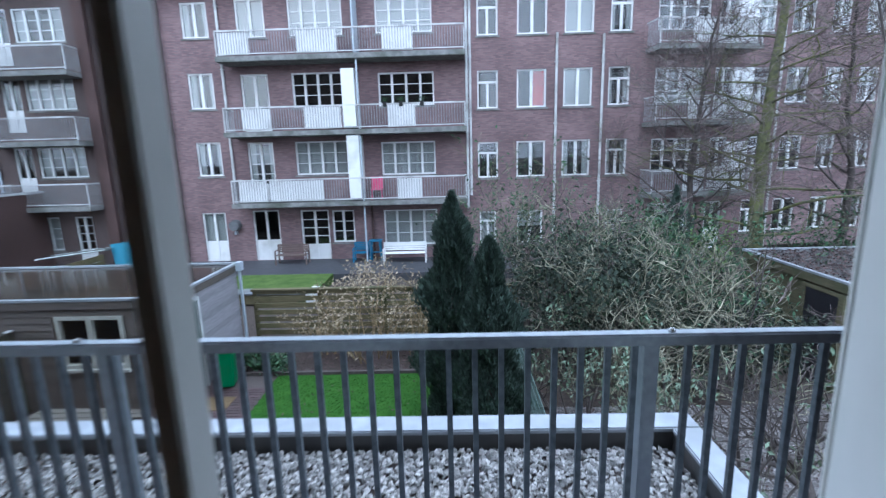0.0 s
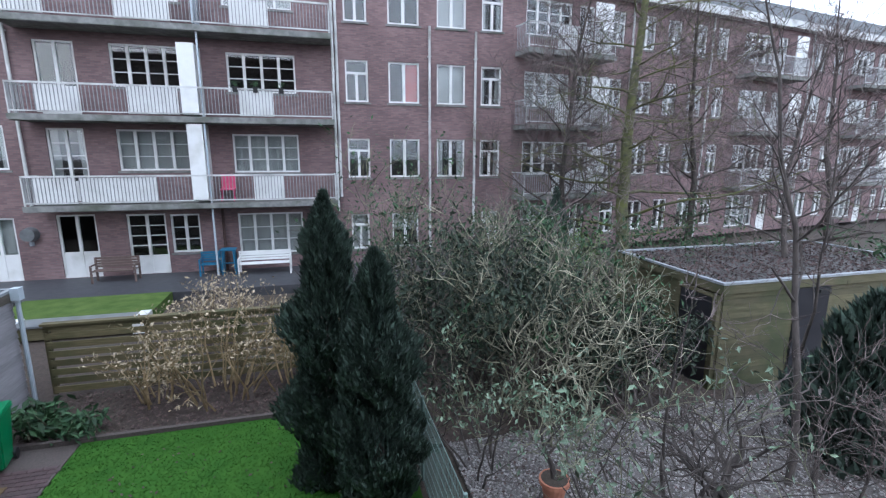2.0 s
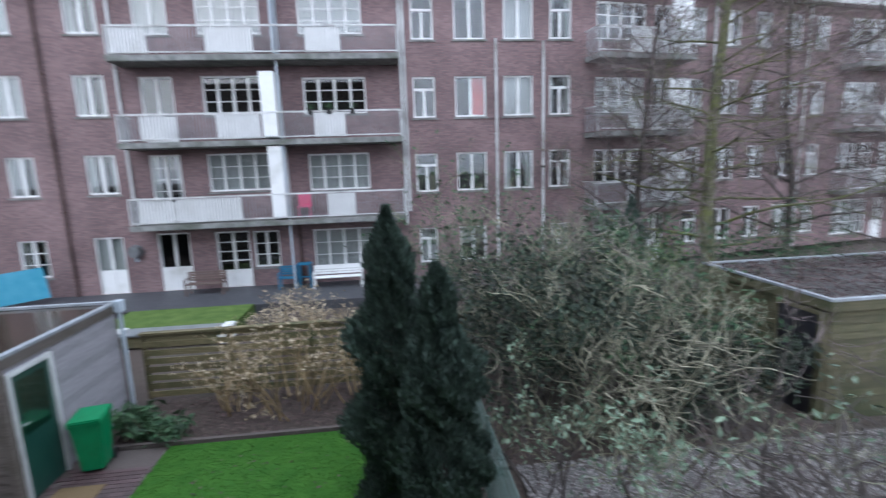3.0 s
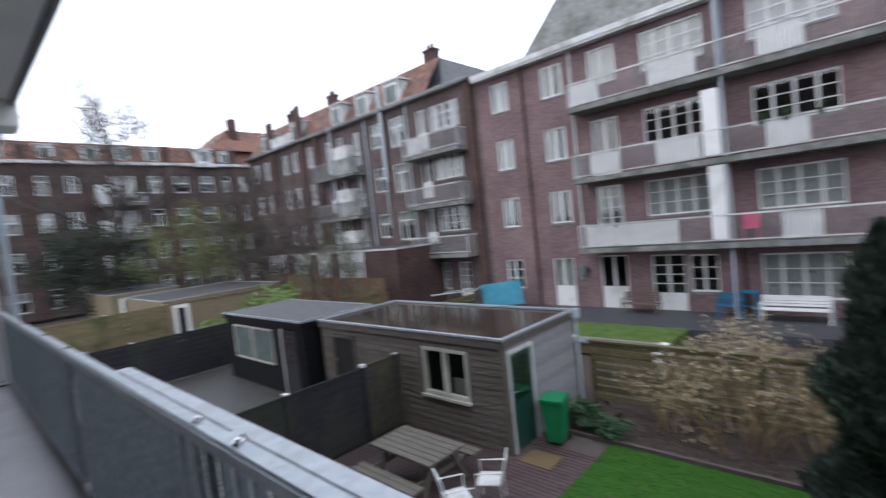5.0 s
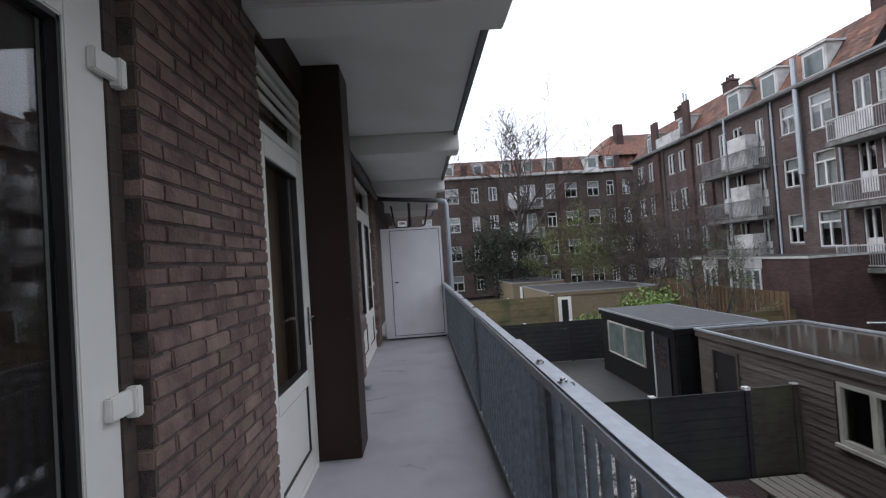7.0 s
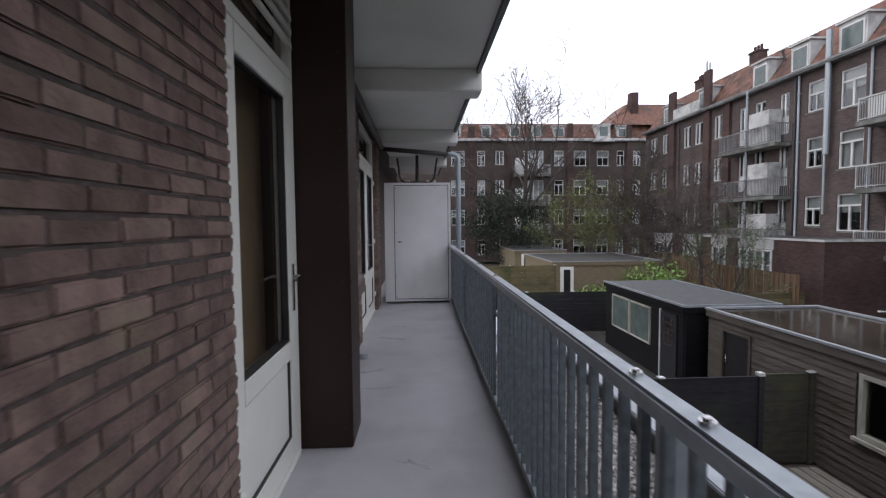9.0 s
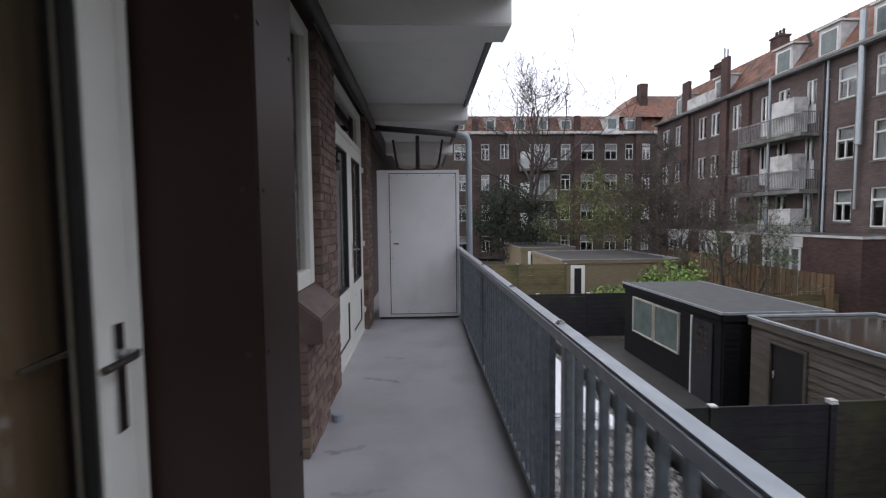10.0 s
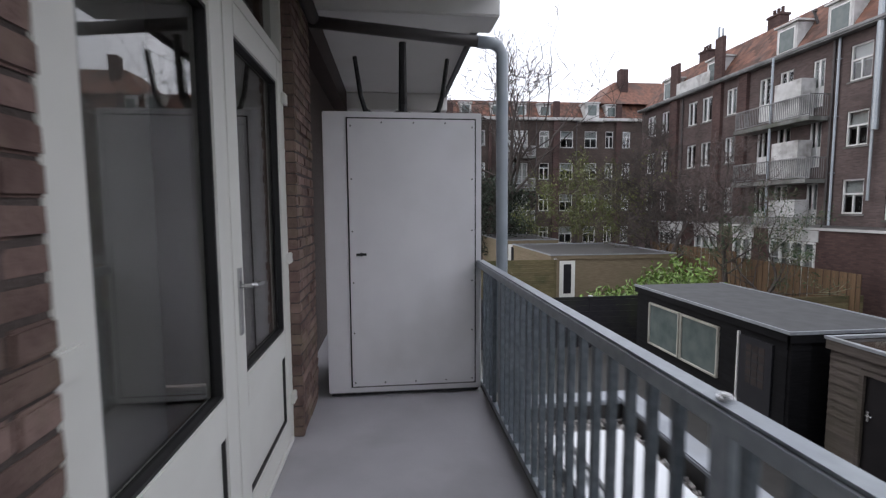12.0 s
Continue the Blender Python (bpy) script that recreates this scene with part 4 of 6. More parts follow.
end = building("apartment_building", pose(-45, 0, 0, 0, 0, 90), "dark brick block closing the row of gardens, orange tiled roof", -14, EX, [s[:4] for s in W], M_BRICK_END, top=10.5)
place_windows(end, W)
for z in (0.1, 3.35, 6.65):
    balcony(end, 11.3, 15.2, z)
    part("screen", MB().box(11.4, 12.2, -0.9, -0.1, z, z + 1.8), M_WHITE, end, "white storage box on the balcony")
    balcony(end, -8.0, -5.0, z)
for p, q, top_ in ((6.15, 6.85, 12.0), (17.35, 18.0, 12.4), (24.2, 24.75, 12.2), (-2.9, -2.2, 12.0), (10.5, 10.8, 10.5)):
    part("pilaster", MB().box(p, q, -0.25, -0.002, F0, top_), M_BRICK_RED, end, "dark brick flue")
for x, w_ in ((4.3, 1.1), (7.6, 1.2), (10.8, 1.3), (13.4, 1.2), (15.9, 1.3), (-3.5, 1.2), (0.4, 1.2), (23.2, 1.2)):
    dormer(end, x, 10.85, y=0.3, w=w_, h=1.15)
bay_ = part("bay_window", MB().prism([(20.0, -0.002), (20.5, -0.7), (22.4, -0.7), (22.9, -0.002)], 10.3, 10.6), M_OLDWHITE, end, "white projecting bay cornice")
part("dormer", MB().box(20.7, 22.2, -0.35, 1.6, 10.6, 12.2).box(20.6, 22.3, -0.42, 1.7, 12.2, 12.32), M_OLDWHITE, end, "large white dormer above the bay")
part("pane", MB().box(21.0, 21.9, -0.37, -0.352, 10.95, 12.0), M_FROST, end)
for x in (8.9, 15.55, 19.9):
    downpipe(end, x, F0, 10.4, M_DPIPE, 0.05)
tiles(end, -14, EX, 10.75, 0.1, 12.7, 1.6)
part("cornice", MB().box(-14, EX, -0.35, 0.0, 10.4, 10.55).box(-14, EX, -0.42, -0.35, 10.45, 10.7), M_OLDWHITE, end, "white roof gutter")
part("roof_back", MB().box(-14, EX, 1.6, 9, 10.5, 12.65), M_LEAD, end)
gt = thing("corner_roof", pose(-45.5, 24.9, 12.4), "orange tiled hipped roof above the corner", "roof")
hp = MB()
hp.v = [(0, -2.5, 0), (0, 6, 0), (-9, 6, 0), (-9, -2.5, 0), (-2.5, 0.5, 2.9), (-2.5, 6, 2.9), (-6, 6, 2.9), (-6, 0.5, 2.9)]
hp.f = [(0, 1, 5, 4), (3, 0, 4, 7), (2, 3, 7, 6), (4, 5, 6, 7), (1, 2, 6, 5)]
part("roof", hp, M_TILE, gt)
part("chimney", MB().box(-2.2, -1.3, 0.6, 1.5, 0.6, 4.0), M_BRICK_RED, gt)

# right row, turned a little
RB = pose(16.75, Y0, 0, 0, 0, 9)
W = []
bays = []
x = 0.0
for k in ["balc", "win3", "win2", "balc", "win3", "balc", "win3", "balc"]:
    wd = {"balc": 5.0, "win2": 3.8, "win3": 5.6}[k]
    bays.append((k, x, x + wd))
    for fl, (z, zz) in enumerate(((F0, -0.8), (F1, 2.15), (F2, 5.2), (F3, 8.25))):
        if k == "balc":
            W.append((x + 0.6, x + 3.1, zz - 1.55 if fl else zz - 1.9, zz, "french", "" if fl % 2 else "net"))
            W.append((x + 3.5, x + 4.4, z, zz, "half_door", ""))
        elif k == "win2":
            W.append((x + 0.3, x + 1.4, zz - 1.6, zz, "two"))
            W.append((x + 2.2, x + 3.1, zz - 1.6, zz, "top"))
        else:
            W.append((x + 0.4, x + 1.3, zz - 1.6, zz, "top"))
            W.append((x + 2.1, x + 3.3, zz - 1.6, zz, "two"))
            W.append((x + 4.1, x + 5.1, zz - 1.6, zz, "two"))
    x += wd
right = building("apartment_building", RB, "brown brick apartment row seen through bare trees", 0, x, [s[:4] for s in W], M_BRICK_FAR)
place_windows(right, W)
for k, a, b_ in bays:
    if k == "balc":
        for z in (F1, F2, F3):
            balcony(right, a + 0.1, b_ - 0.2, z - 0.05, panels=((a + 1.6, a + 2.6),))
            part("screen", MB().box(a + 3.6, a + 4.6, -1.0, -0.94, z, z + 2.1), M_WHITE, right, "white screen on the balcony")
    else:
        downpipe(right, a + 1.7, F0, TOP)
part("cornice", MB().box(0, x, -0.45, 0.0, TOP - 0.15, TOP + 0.25), M_OLDWHITE, right, "white painted roof gutter")
part("roof", MB().box(0, x, 0.3, 9, TOP, TOP + 0.15).box(8, x, 2.5, 8, TOP, TOP + 2.2), M_LEAD, right)

# ---- gardens: sheds and fences ----
def box_obj(x0, x1, y0, y1, z0, z1, bevel=0.0):
    return MB().box(x0, x1, y0, y1, z0, z1)


def cladding(parent, axis, at, a0, a1, z0, z1, holes, material, h=0.145, proud=0.0, t=0.02, name="plank"):
    """Horizontal boards on a face; every board an object. axis 'y': face at y=at looks along -y; 'x': face at x=at looks along +x."""
    cache = {}
    z = z0
    while z < z1 - 0.03:
        zt = min(z + h, z1)
        cuts = sorted((q[0], q[1]) for q in holes if q[2] < (z + zt) / 2 < q[3])
        segs, c = [], a0
        for p, q in cuts:
            if p > c:
                segs.append((c, p))
            c = max(c, q)
        if c < a1:
            segs.append((c, a1))
        for p, q in segs:
            ln = round(q - p, 2)
            key = (ln, round(zt - z, 3))
            if key not in cache:
                m = MB()
                hh = zt - z - 0.008
                if axis == "y":
                    m.v = [(0, 0, 0), (ln, 0, 0), (ln, -t * 1.6, 0), (0, -t * 1.6, 0), (0, 0, hh), (ln, 0, hh), (ln, -t * 0.6, hh), (0, -t * 0.6, hh)]
                else:
                    m.v = [(0, 0, 0), (0, ln, 0), (t * 1.6, ln, 0), (t * 1.6, 0, 0), (0, 0, hh), (0, ln, hh), (t * 0.6, ln, hh), (t * 0.6, 0, hh)]
                f = [(0, 1, 2, 3), (7, 6, 5, 4), (1, 0, 4, 5), (2, 1, 5, 6), (3, 2, 6, 7), (0, 3, 7, 4)]
                m.f = f if axis == "y" else [tuple(reversed(q_)) for q_ in f]
                cache[key] = m.mesh(name, material)
            part(name, cache[key], None, parent, m=pose(p, at, z) if axis == "y" else pose(at, p, z))
        z += h


def flat_roof(parent, x0, x1, y0, y1, z, wet, rim=0.09):
    part("roof", MB().box(x0 + 0.06, x1 - 0.06, y0 + 0.06, y1 - 0.06, z - 0.12, z - 0.06), wet, parent, "flat wet roof covering")
    r = MB().box(x0, x1, y0, y0 + rim, z - 0.05, z).box(x0, x1, y1 - rim, y1, z - 0.05, z).box(x0, x0 + rim, y0 + rim, y1 - rim, z - 0.05, z).box(x1 - rim, x1, y0 + rim, y1 - rim, z - 0.05, z)
    part("roof_trim", r, M_ZINC, parent, "metal roof edge trim")


def shed_window(parent, x0, x1, z0, z1, y, frame_mat, mull=True):
    f = MB().box(x0, x0 + 0.08, y - 0.05, y + 0.06, z0, z1).box(x1 - 0.08, x1, y - 0.05, y + 0.06, z0, z1).box(x0 + 0.08, x1 - 0.08, y - 0.05, y + 0.06, z1 - 0.08, z1).box(x0 + 0.08, x1 - 0.08, y - 0.05, y + 0.06, z0, z0 + 0.08)
    if mull:
        f.box((x0 + x1) / 2 - 0.06, (x0 + x1) / 2 + 0.06, y - 0.045, y + 0.05, z0 + 0.08, z1 - 0.08)
    f.box(x0 - 0.05, x1 + 0.05, y - 0.12, y - 0.051, z0 - 0.06, z0)
    w_ = part("window", f, frame_mat, parent, bevel=0.004)
    return w_


ZR = -0.93
# timber shed in the garden below
sa = thing("garden_shed", pose(0, 0, 0), "flat roofed shed of grey brown boards with a green door", "shed")
part("wall", wall_cells(MB(), -4.0, 2.6, G, ZR - 0.1, 8.2, 8.3, [(-3.35, -2.45, G, -1.4), (0.27, 1.65, -2.42, -1.3)]).box(2.5, 2.6, 8.3, 11.15, G, ZR - 0.1).box(-4.0, -3.9, 8.3, 11.15, G, ZR - 0.1).box(-3.9, 2.5, 11.05, 11.15, G, ZR - 0.1), M_CEDAR, sa)
part("interior", MB().box(-3.9, 2.5, 9.6, 9.65, G, ZR - 0.15), M_ROOMSHADE, sa)
part("fascia", MB().box(-4.04, 2.64, 8.13, 8.2, ZR - 0.22, ZR - 0.05).box(2.6, 2.67, 8.13, 11.2, ZR - 0.22, ZR - 0.05), M_CEDAR, sa, bevel=0.004)
flat_roof(sa, -4.06, 2.68, 8.11, 11.22, ZR, M_WETROOF)
part("corner_post", MB().box(2.56, 2.66, 8.14, 8.24, G, ZR - 0.22), M_CEDAR, sa)
w_ = shed_window(sa, 0.27, 1.65, -2.42, -1.3, 8.2, M_TRIM)
part("pane", MB().box(0.33, 1.6, 8.22, 8.23, -2.36, -1.36), M_GLASSD, w_)
part("curtain", MB().box(1.05, 1.58, 8.34, 8.36, -2.36, -2.0), M_CURT, w_, "pale cushion behind the glass")
d_ = part("door", MB().box(-3.35, -2.45, 8.19, 8.24, G + 0.02, -1.4), M_DOORSHED, sa, "black side door", bevel=0.004)
part("frame", MB().box(-3.42, -3.35, 8.14, 8.24, G, -1.33).box(-2.45, -2.38, 8.14, 8.24, G, -1.33).box(-3.35, -2.45, 8.14, 8.24, -1.4, -1.33), M_CEDAR, d_)
part("handle", MB().box(-3.29, -3.25, 8.17, 8.188, -2.15, -1.98).tube([(-3.27, 8.18, -2.04), (-3.27, 8.13, -2.04), (-3.16, 8.13, -2.04)], 0.01, 6), M_STEEL, d_)
d_ = part("door", MB().box(2.6, 2.64, 8.32, 9.12, G + 0.02, -1.3), M_DOORGREEN, sa, "dark green half glazed door", bevel=0.004)
part("pane", MB().box(2.641, 2.648, 8.43, 9.01, -2.3, -1.42), M_GLASSD, d_)
part("frame", MB().box(2.6, 2.68, 8.25, 8.32, G, -1.23).box(2.6, 2.68, 9.12, 9.19, G, -1.23).box(2.6, 2.68, 8.32, 9.12, -1.3, -1.23), M_OLDWHITE, d_)
part("handle", MB().box(2.645, 2.66, 8.36, 8.39, -2.2, -2.02).tube([(2.65, 8.375, -2.1), (2.7, 8.375, -2.1), (2.7, 8.49, -2.1)], 0.01, 6), M_STEEL, d_)
part("gutter_pipe", MB().tube([(2.74, 11.1, ZR - 0.02), (2.74, 11.1, G)], 0.04, 8).box(2.68, 2.82, 11.02, 11.18, ZR - 0.2, ZR + 0.03), M_GREY, sa)

# black shed next door
sb = thing("garden_shed", pose(0, 0, 0), "black stained timber shed with a pale flat roof and frosted window", "shed")
part("wall", MB().box(-9.8, -4.4, 7.8, 10.4, G, ZR - 0.12), M_BLACKWOOD, sb)
part("fascia", MB().box(-9.86, -4.34, 7.72, 7.8, ZR - 0.22, ZR - 0.04).box(-4.4, -4.33, 7.72, 10.46, ZR - 0.22, ZR - 0.04), M_BLACKWOOD, sb)
part("roof", MB().box(-9.84, -4.36, 7.74, 10.44, ZR - 0.1, ZR - 0.02), mat("pale bitumen roof", (0.04, 0.042, 0.043), (0.065, 0.067, 0.069), 0.65, 3, 0.1), sb, "pale grey flat roof sheet")
part("roof_trim", MB().box(-9.88, -4.32, 7.7, 7.74, ZR - 0.06, ZR).box(-4.36, -4.32, 7.74, 10.46, ZR - 0.06, ZR).box(-9.88, -4.36, 10.44, 10.48, ZR - 0.06, ZR), M_ZINC, sb)
for a, b_ in ((-9.1, -7.7), (-7.64, -6.25)):
    f = MB().box(a, a + 0.045, 7.72, 7.8, -2.5, -1.33).box(b_ - 0.045, b_, 7.72, 7.8, -2.5, -1.33).box(a + 0.045, b_ - 0.045, 7.72, 7.8, -1.375, -1.33).box(a + 0.045, b_ - 0.045, 7.72, 7.8, -2.5, -2.455)
    w_ = part("window", f, M_TRIM, sb, bevel=0.003)
    part("pane", MB().box(a + 0.04, b_ - 0.04, 7.76, 7.77, -2.46, -1.37), M_FROST, w_)
d_ = part("door", MB().box(-5.6, -4.75, 7.74, 7.79, G, -1.3), M_DOORBLACK, sb, "black door with a white edge", bevel=0.003)
part("frame", MB().box(-5.66, -5.62, 7.72, 7.8, G, -1.25), M_WHITE, d_)
g = MB()
for i in range(3):
    for k in range(5):
        g.box(-5.4 + i * 0.17, -5.27 + i * 0.17, 7.733, 7.74, -2.25 + k * 0.17, -2.12 + k * 0.17)
part("pane", g, mat("dark door pane", (0.03, 0.025, 0.025), (0.06, 0.045, 0.04), 0.15, 6), d_)

# composite fences
def panel_fence(name, axis, at, posts, top, label, material, h=0.2):
    f = thing(name, pose(0, 0, 0), label, "fence", "garden fences")
    for p in posts:
        a = (at - 0.05, at + 0.05, p - 0.05, p + 0.05) if axis == "x" else (p - 0.05, p + 0.05, at - 0.05, at + 0.05)
        po = part("post", MB().box(*a, G, top + 0.04), material, f)
        part("cap", MB().box(a[0] - 0.01, a[1] + 0.01, a[2] - 0.01, a[3] + 0.01, top + 0.04, top + 0.065), M_CAP, po, "pale metal post cap")
    for p, q in zip(posts, posts[1:]):
        z = G + 0.03
        me = {}
        while z < top - 0.02:
            zt = min(z + h, top)
            b = (at - 0.012, at + 0.012, p + 0.05, q - 0.05) if axis == "x" else (p + 0.05, q - 0.05, at - 0.012, at + 0.012)
            part("plank", MB().box(*b, z, zt - 0.006), material, f)
            z += h
        b = (at - 0.022, at + 0.022, p + 0.05, q - 0.05) if axis == "x" else (p + 0.05, q - 0.05, at - 0.022, at + 0.022)
        part("rail", MB().box(*b, top - 0.001, top + 0.03), M_ANTH if material is M_ANTH else material, f)
    return f


panel_fence("fence", "x", -0.62, [3.1, 5.13, 7.07], -1.65, "anthracite composite board fence between two gardens", M_ANTH)
panel_fence("fence", "x", -0.64, [7.08, 8.09], -1.62, "green stained fence panel beside the shed", M_ALGAE)
panel_fence("fence", "x", -11.6, [2.9, 5.1, 7.1, 9.1], -1.65, "anthracite composite fence at the far side of the patio", M_ANTH)
panel_fence("fence", "x", -18.4, [3.2, 5.7, 8.3], -1.15, "weathered timber garden fence", M_GREENWOOD)

hf = thing("slatted_fence", pose(0, 0, 0), "green weathered timber fence of horizontal slats", "fence")
z, FT = G + 0.05, -1.8
k = 0
while z < FT - 0.14:
    for a, b_ in ((2.8, 4.6), (4.6, 6.4), (6.4, 8.2), (8.2, 10.0)):
        part("slat", MB().box(a + 0.01, b_ - 0.01, 11.62, 11.645, z, z + 0.132), M_GREENWOOD, hf)
    z += 0.193
    k += 1
for a in (2.8, 4.6, 6.4, 8.2, 10.0):
    part("post", MB().box(a - 0.045, a + 0.045, 11.67, 11.76, G, FT - 0.02), M_GREENWOOD, hf)
part("cap", MB().box(2.75, 10.05, 11.58, 11.74, FT - 0.05, FT), M_GREENWOOD, hf)

nf = thing("mesh_fence", pose(0, 0, 0), "green wire mesh fence between two gardens", "fence")
mm = MB()
y = 3.0
while y < 11.5:
    mm.beam((9.58, y, G), (9.58, y, -2.0), 0.006)
    y += 0.06
z = G + 0.1
while z < -1.98:
    mm.beam((9.58, 3.0, z), (9.58, 11.5, z), 0.008)
    z += 0.18
part("mesh", mm, M_NET, nf)
for y in (3.0, 5.1, 7.2, 9.3, 11.5):
    part("post", MB().tube([(9.58, y, G), (9.58, y, -1.95)], 0.025, 8), M_NET, nf)

# shed with leaf-covered roof, right
sc_ = thing("garden_shed", pose(0.6, 0.4, -0.08), "greenish timber shed with fallen leaves on its flat roof", "shed")
part("wall", MB().box(15.6, 22.0, 8.1, 11.4, G, ZR - 0.1), M_GREENSHED, sc_)
flat_roof(sc_, 15.48, 22.1, 7.98, 11.5, ZR, M_BITUMEN)
part("fascia", MB().box(15.5, 22.05, 8.0, 8.06, ZR - 0.24, ZR - 0.05).box(15.5, 15.56, 8.06, 11.45, ZR - 0.24, ZR - 0.05), M_GREENSHED, sc_)
part("door", MB().box(15.52, 15.59, 8.25, 9.15, G, -1.3), M_DOORBLACK, sc_, "dark blue black door")
part("frame", MB().box(15.5, 15.59, 8.1, 8.24, G, -1.22).box(15.5, 15.59, 9.16, 9.26, G, -1.22).box(15.5, 15.59, 8.24, 9.16, -1.3, -1.22), M_GREENSHED, sc_)
# no real hollow: a flat black sheet carries the shade of the recess
part("recess", MB().box(17.55, 18.45, 8.03, 8.09, G, -1.2), M_DOORBLACK, sc_)
part("lamp", MB().box(18.0, 18.3, 7.9, 8.03, -1.3, -1.22), M_BLACK, sc_, "small black wall lamp")
lv = MB()
for i in range(3500):
    a, b_ = rng.uniform(15.6, 22.0), rng.uniform(8.1, 11.4)
    m_ = pose(a + 0.6, b_ + 0.4, ZR - 0.13 + rng.uniform(0, 0.03), rng.uniform(-40, 40), rng.uniform(-40, 40), rng.uniform(0, 360))
    lv.quad(*[m_ @ Vector(q) for q in ((-0.04, 0, 0), (0, -0.025, 0.01), (0.045, 0, 0), (0, 0.025, 0.01))])
tagged(part("fallen_leaves", lv, M_LEAFLIT, None, "brown leaves lying on the shed roof", kind="stuff"))

# far sheds, left
M_TAN = mat("tan board cladding", (0.15, 0.118, 0.072), (0.22, 0.175, 0.115), 0.85, 3, 0.3, stretch=(1, 1, 12), stain=(0.16, 0.14, 0.08))
for x0, x1, y0, y1, zt, dr in ((-27.0, -19.5, 8.45, 15.2, -1.0, (8.95, 9.75)), (-36.5, -29.5, 8.2, 12.5, -0.9, (8.8, 9.6))):
    sd = thing("garden_shed", pose(0, 0, 0), "flat roofed shed of tan boards with a white door", "shed")
    part("wall", MB().box(x0 + 0.08, x1 - 0.08, y0 + 0.08, y1 - 0.08, G, zt - 0.1), M_TAN, sd)
    part("fascia", MB().box(x0, x1, y0, y0 + 0.07, zt - 0.25, zt - 0.05).box(x1 - 0.07, x1, y0 + 0.07, y1, zt - 0.25, zt - 0.05), M_TAN, sd)
    flat_roof(sd, x0 - 0.02, x1 + 0.02, y0 - 0.02, y1 + 0.02, zt, M_BITUMEN)
    d_ = part("door", MB().box(x1 - 0.08, x1 - 0.03, dr[0], dr[1], G, zt - 0.32), M_CREAM, sd, "white door with a dark pane")
    part("pane", MB().box(x1 - 0.029, x1 - 0.02, dr[0] + 0.2, dr[1] - 0.2, G + 0.35, zt - 0.5), M_DOORBLACK, d_)
    zz = G
    bd = MB()
    while zz < zt - 0.3:
        bd.box(x0 + 0.06, x1 - 0.081, y0 + 0.065, y0 + 0.079, zz, zz + 0.12)
        zz += 0.14
    part("board_cladding", bd, M_TAN, sd, kind="stuff")

# brick extension and board fence, left back
ex = thing("brick_extension", pose(0, 0, 0), "single storey dark brick extension with white fascia and windows", "extension")
WX = [(-25.0, -22.7, -2.3, -0.1), (-21.4, -19.6, -2.0, -0.1), (-18.4, -17.2, -2.6, -0.1), (-16.1, -13.8, -2.3, -0.1)]
part("wall", wall_cells(MB(), -26, -10.9, G, 0.42, 17.5, 17.7, [(a + .02, b - .02, c + .02, d - .02) for a, b, c, d in WX]), M_BRICK_RED, ex)
part("side_wall", MB().box(-11.1, -10.9, 17.7, 21.1, G, 0.42), M_BRICK_RED, ex)
part("interior", MB().box(-26, -11.2, 19.0, 19.1, G, 0.3), M_ROOMSHADE, ex)
part("roof", MB().box(-26, -10.9, 17.5, 21.1, 0.42, 0.46), M_BITUMEN, ex)
part("roof_trim", MB().box(-26.05, -10.85, 17.44, 17.5, 0.4, 0.5).box(-10.9, -10.84, 17.5, 21.1, 0.4, 0.5), M_OLDWHITE, ex)
for a, b_, c, d in WX:
    part("fascia", MB().box(a - 0.1, b_ + 0.1, 17.46, 17.499, -0.08, 0.38), M_OLDWHITE, ex, "white painted fascia board")
ew = thing("extension_windows", pose(0, 17.45, 0), "row of white framed windows in the brick extension", "window")
for s_ in WX:
    add_window(ew, *s_, "french", y=0.05, curtain="net")
bf = thing("board_fence", pose(0, 0, 0), "orange brown vertical board garden fence", "fence")
bd = MB().box(0, 0.14, -0.012, 0.012, G + 0.03, -0.75).mesh("plank", M_TFENCE)
x = -24.2
i = 0
while x < -11.2:
    part("plank", bd, None, bf, m=pose(x, 16.6 + (0.03 if i % 2 else 0), (-0.25 if x > -17 else 0.0)))
    x += 0.16
    i += 1
bd2 = thing("board_fence", pose(0, 0, 0), "low grey timber fence between back gardens", "fence")
for x in (-5.5, -11.5):
    for i in range(6):
        part("plank", MB().box(x - 0.02, x + 0.02, 11.7, 17.2, G + 0.05 + i * 0.25, G + 0.28 + i * 0.25), M_GREENWOOD, bd2)

# blue screen, bird of garden things
tp = solid("tarpaulin_screen", MB().beam((-6.9, 19.6, -2.45), (-4.9, 20.3, -2.25), 0.05, 1.2), M_TARP, "light blue tarpaulin screen on the terrace", "screen")
gr = thing("polytunnel", pose(0, 0, 0), "small clear plastic cold frame roof beside the blue screen", "cold frame")
part("cover", MB().beam((-9.2, 18.6, -2.2), (-6.8, 19.4, -2.0), 0.9, 0.03), M_FROST, gr)
part("frame", MB().beam((-9.2, 18.2, -2.2), (-6.8, 19.0, -2.0), 0.05, 0.06).beam((-9.2, 19.0, -2.2), (-6.8, 19.8, -2.0), 0.05, 0.06), M_WHITE, gr)
cf = thing("cold_frame", pose(0, 0, 0), "low grey covered frame with white ends on the far lawn", "cold frame")
part("cover", MB().box(0.25, 3.1, 15.1, 15.8, -3.0, -2.95), M_LEAD, cf)
part("end", MB().box(0.0, 0.25, 15.05, 15.85, G, -2.93), M_WHITE, cf)
part("end", MB().box(3.1, 3.38, 15.05, 15.85, G, -2.93), M_WHITE, cf)
part("body", MB().box(0.25, 3.1, 15.15, 15.75, G, -3.0), M_GREENWOOD, cf)



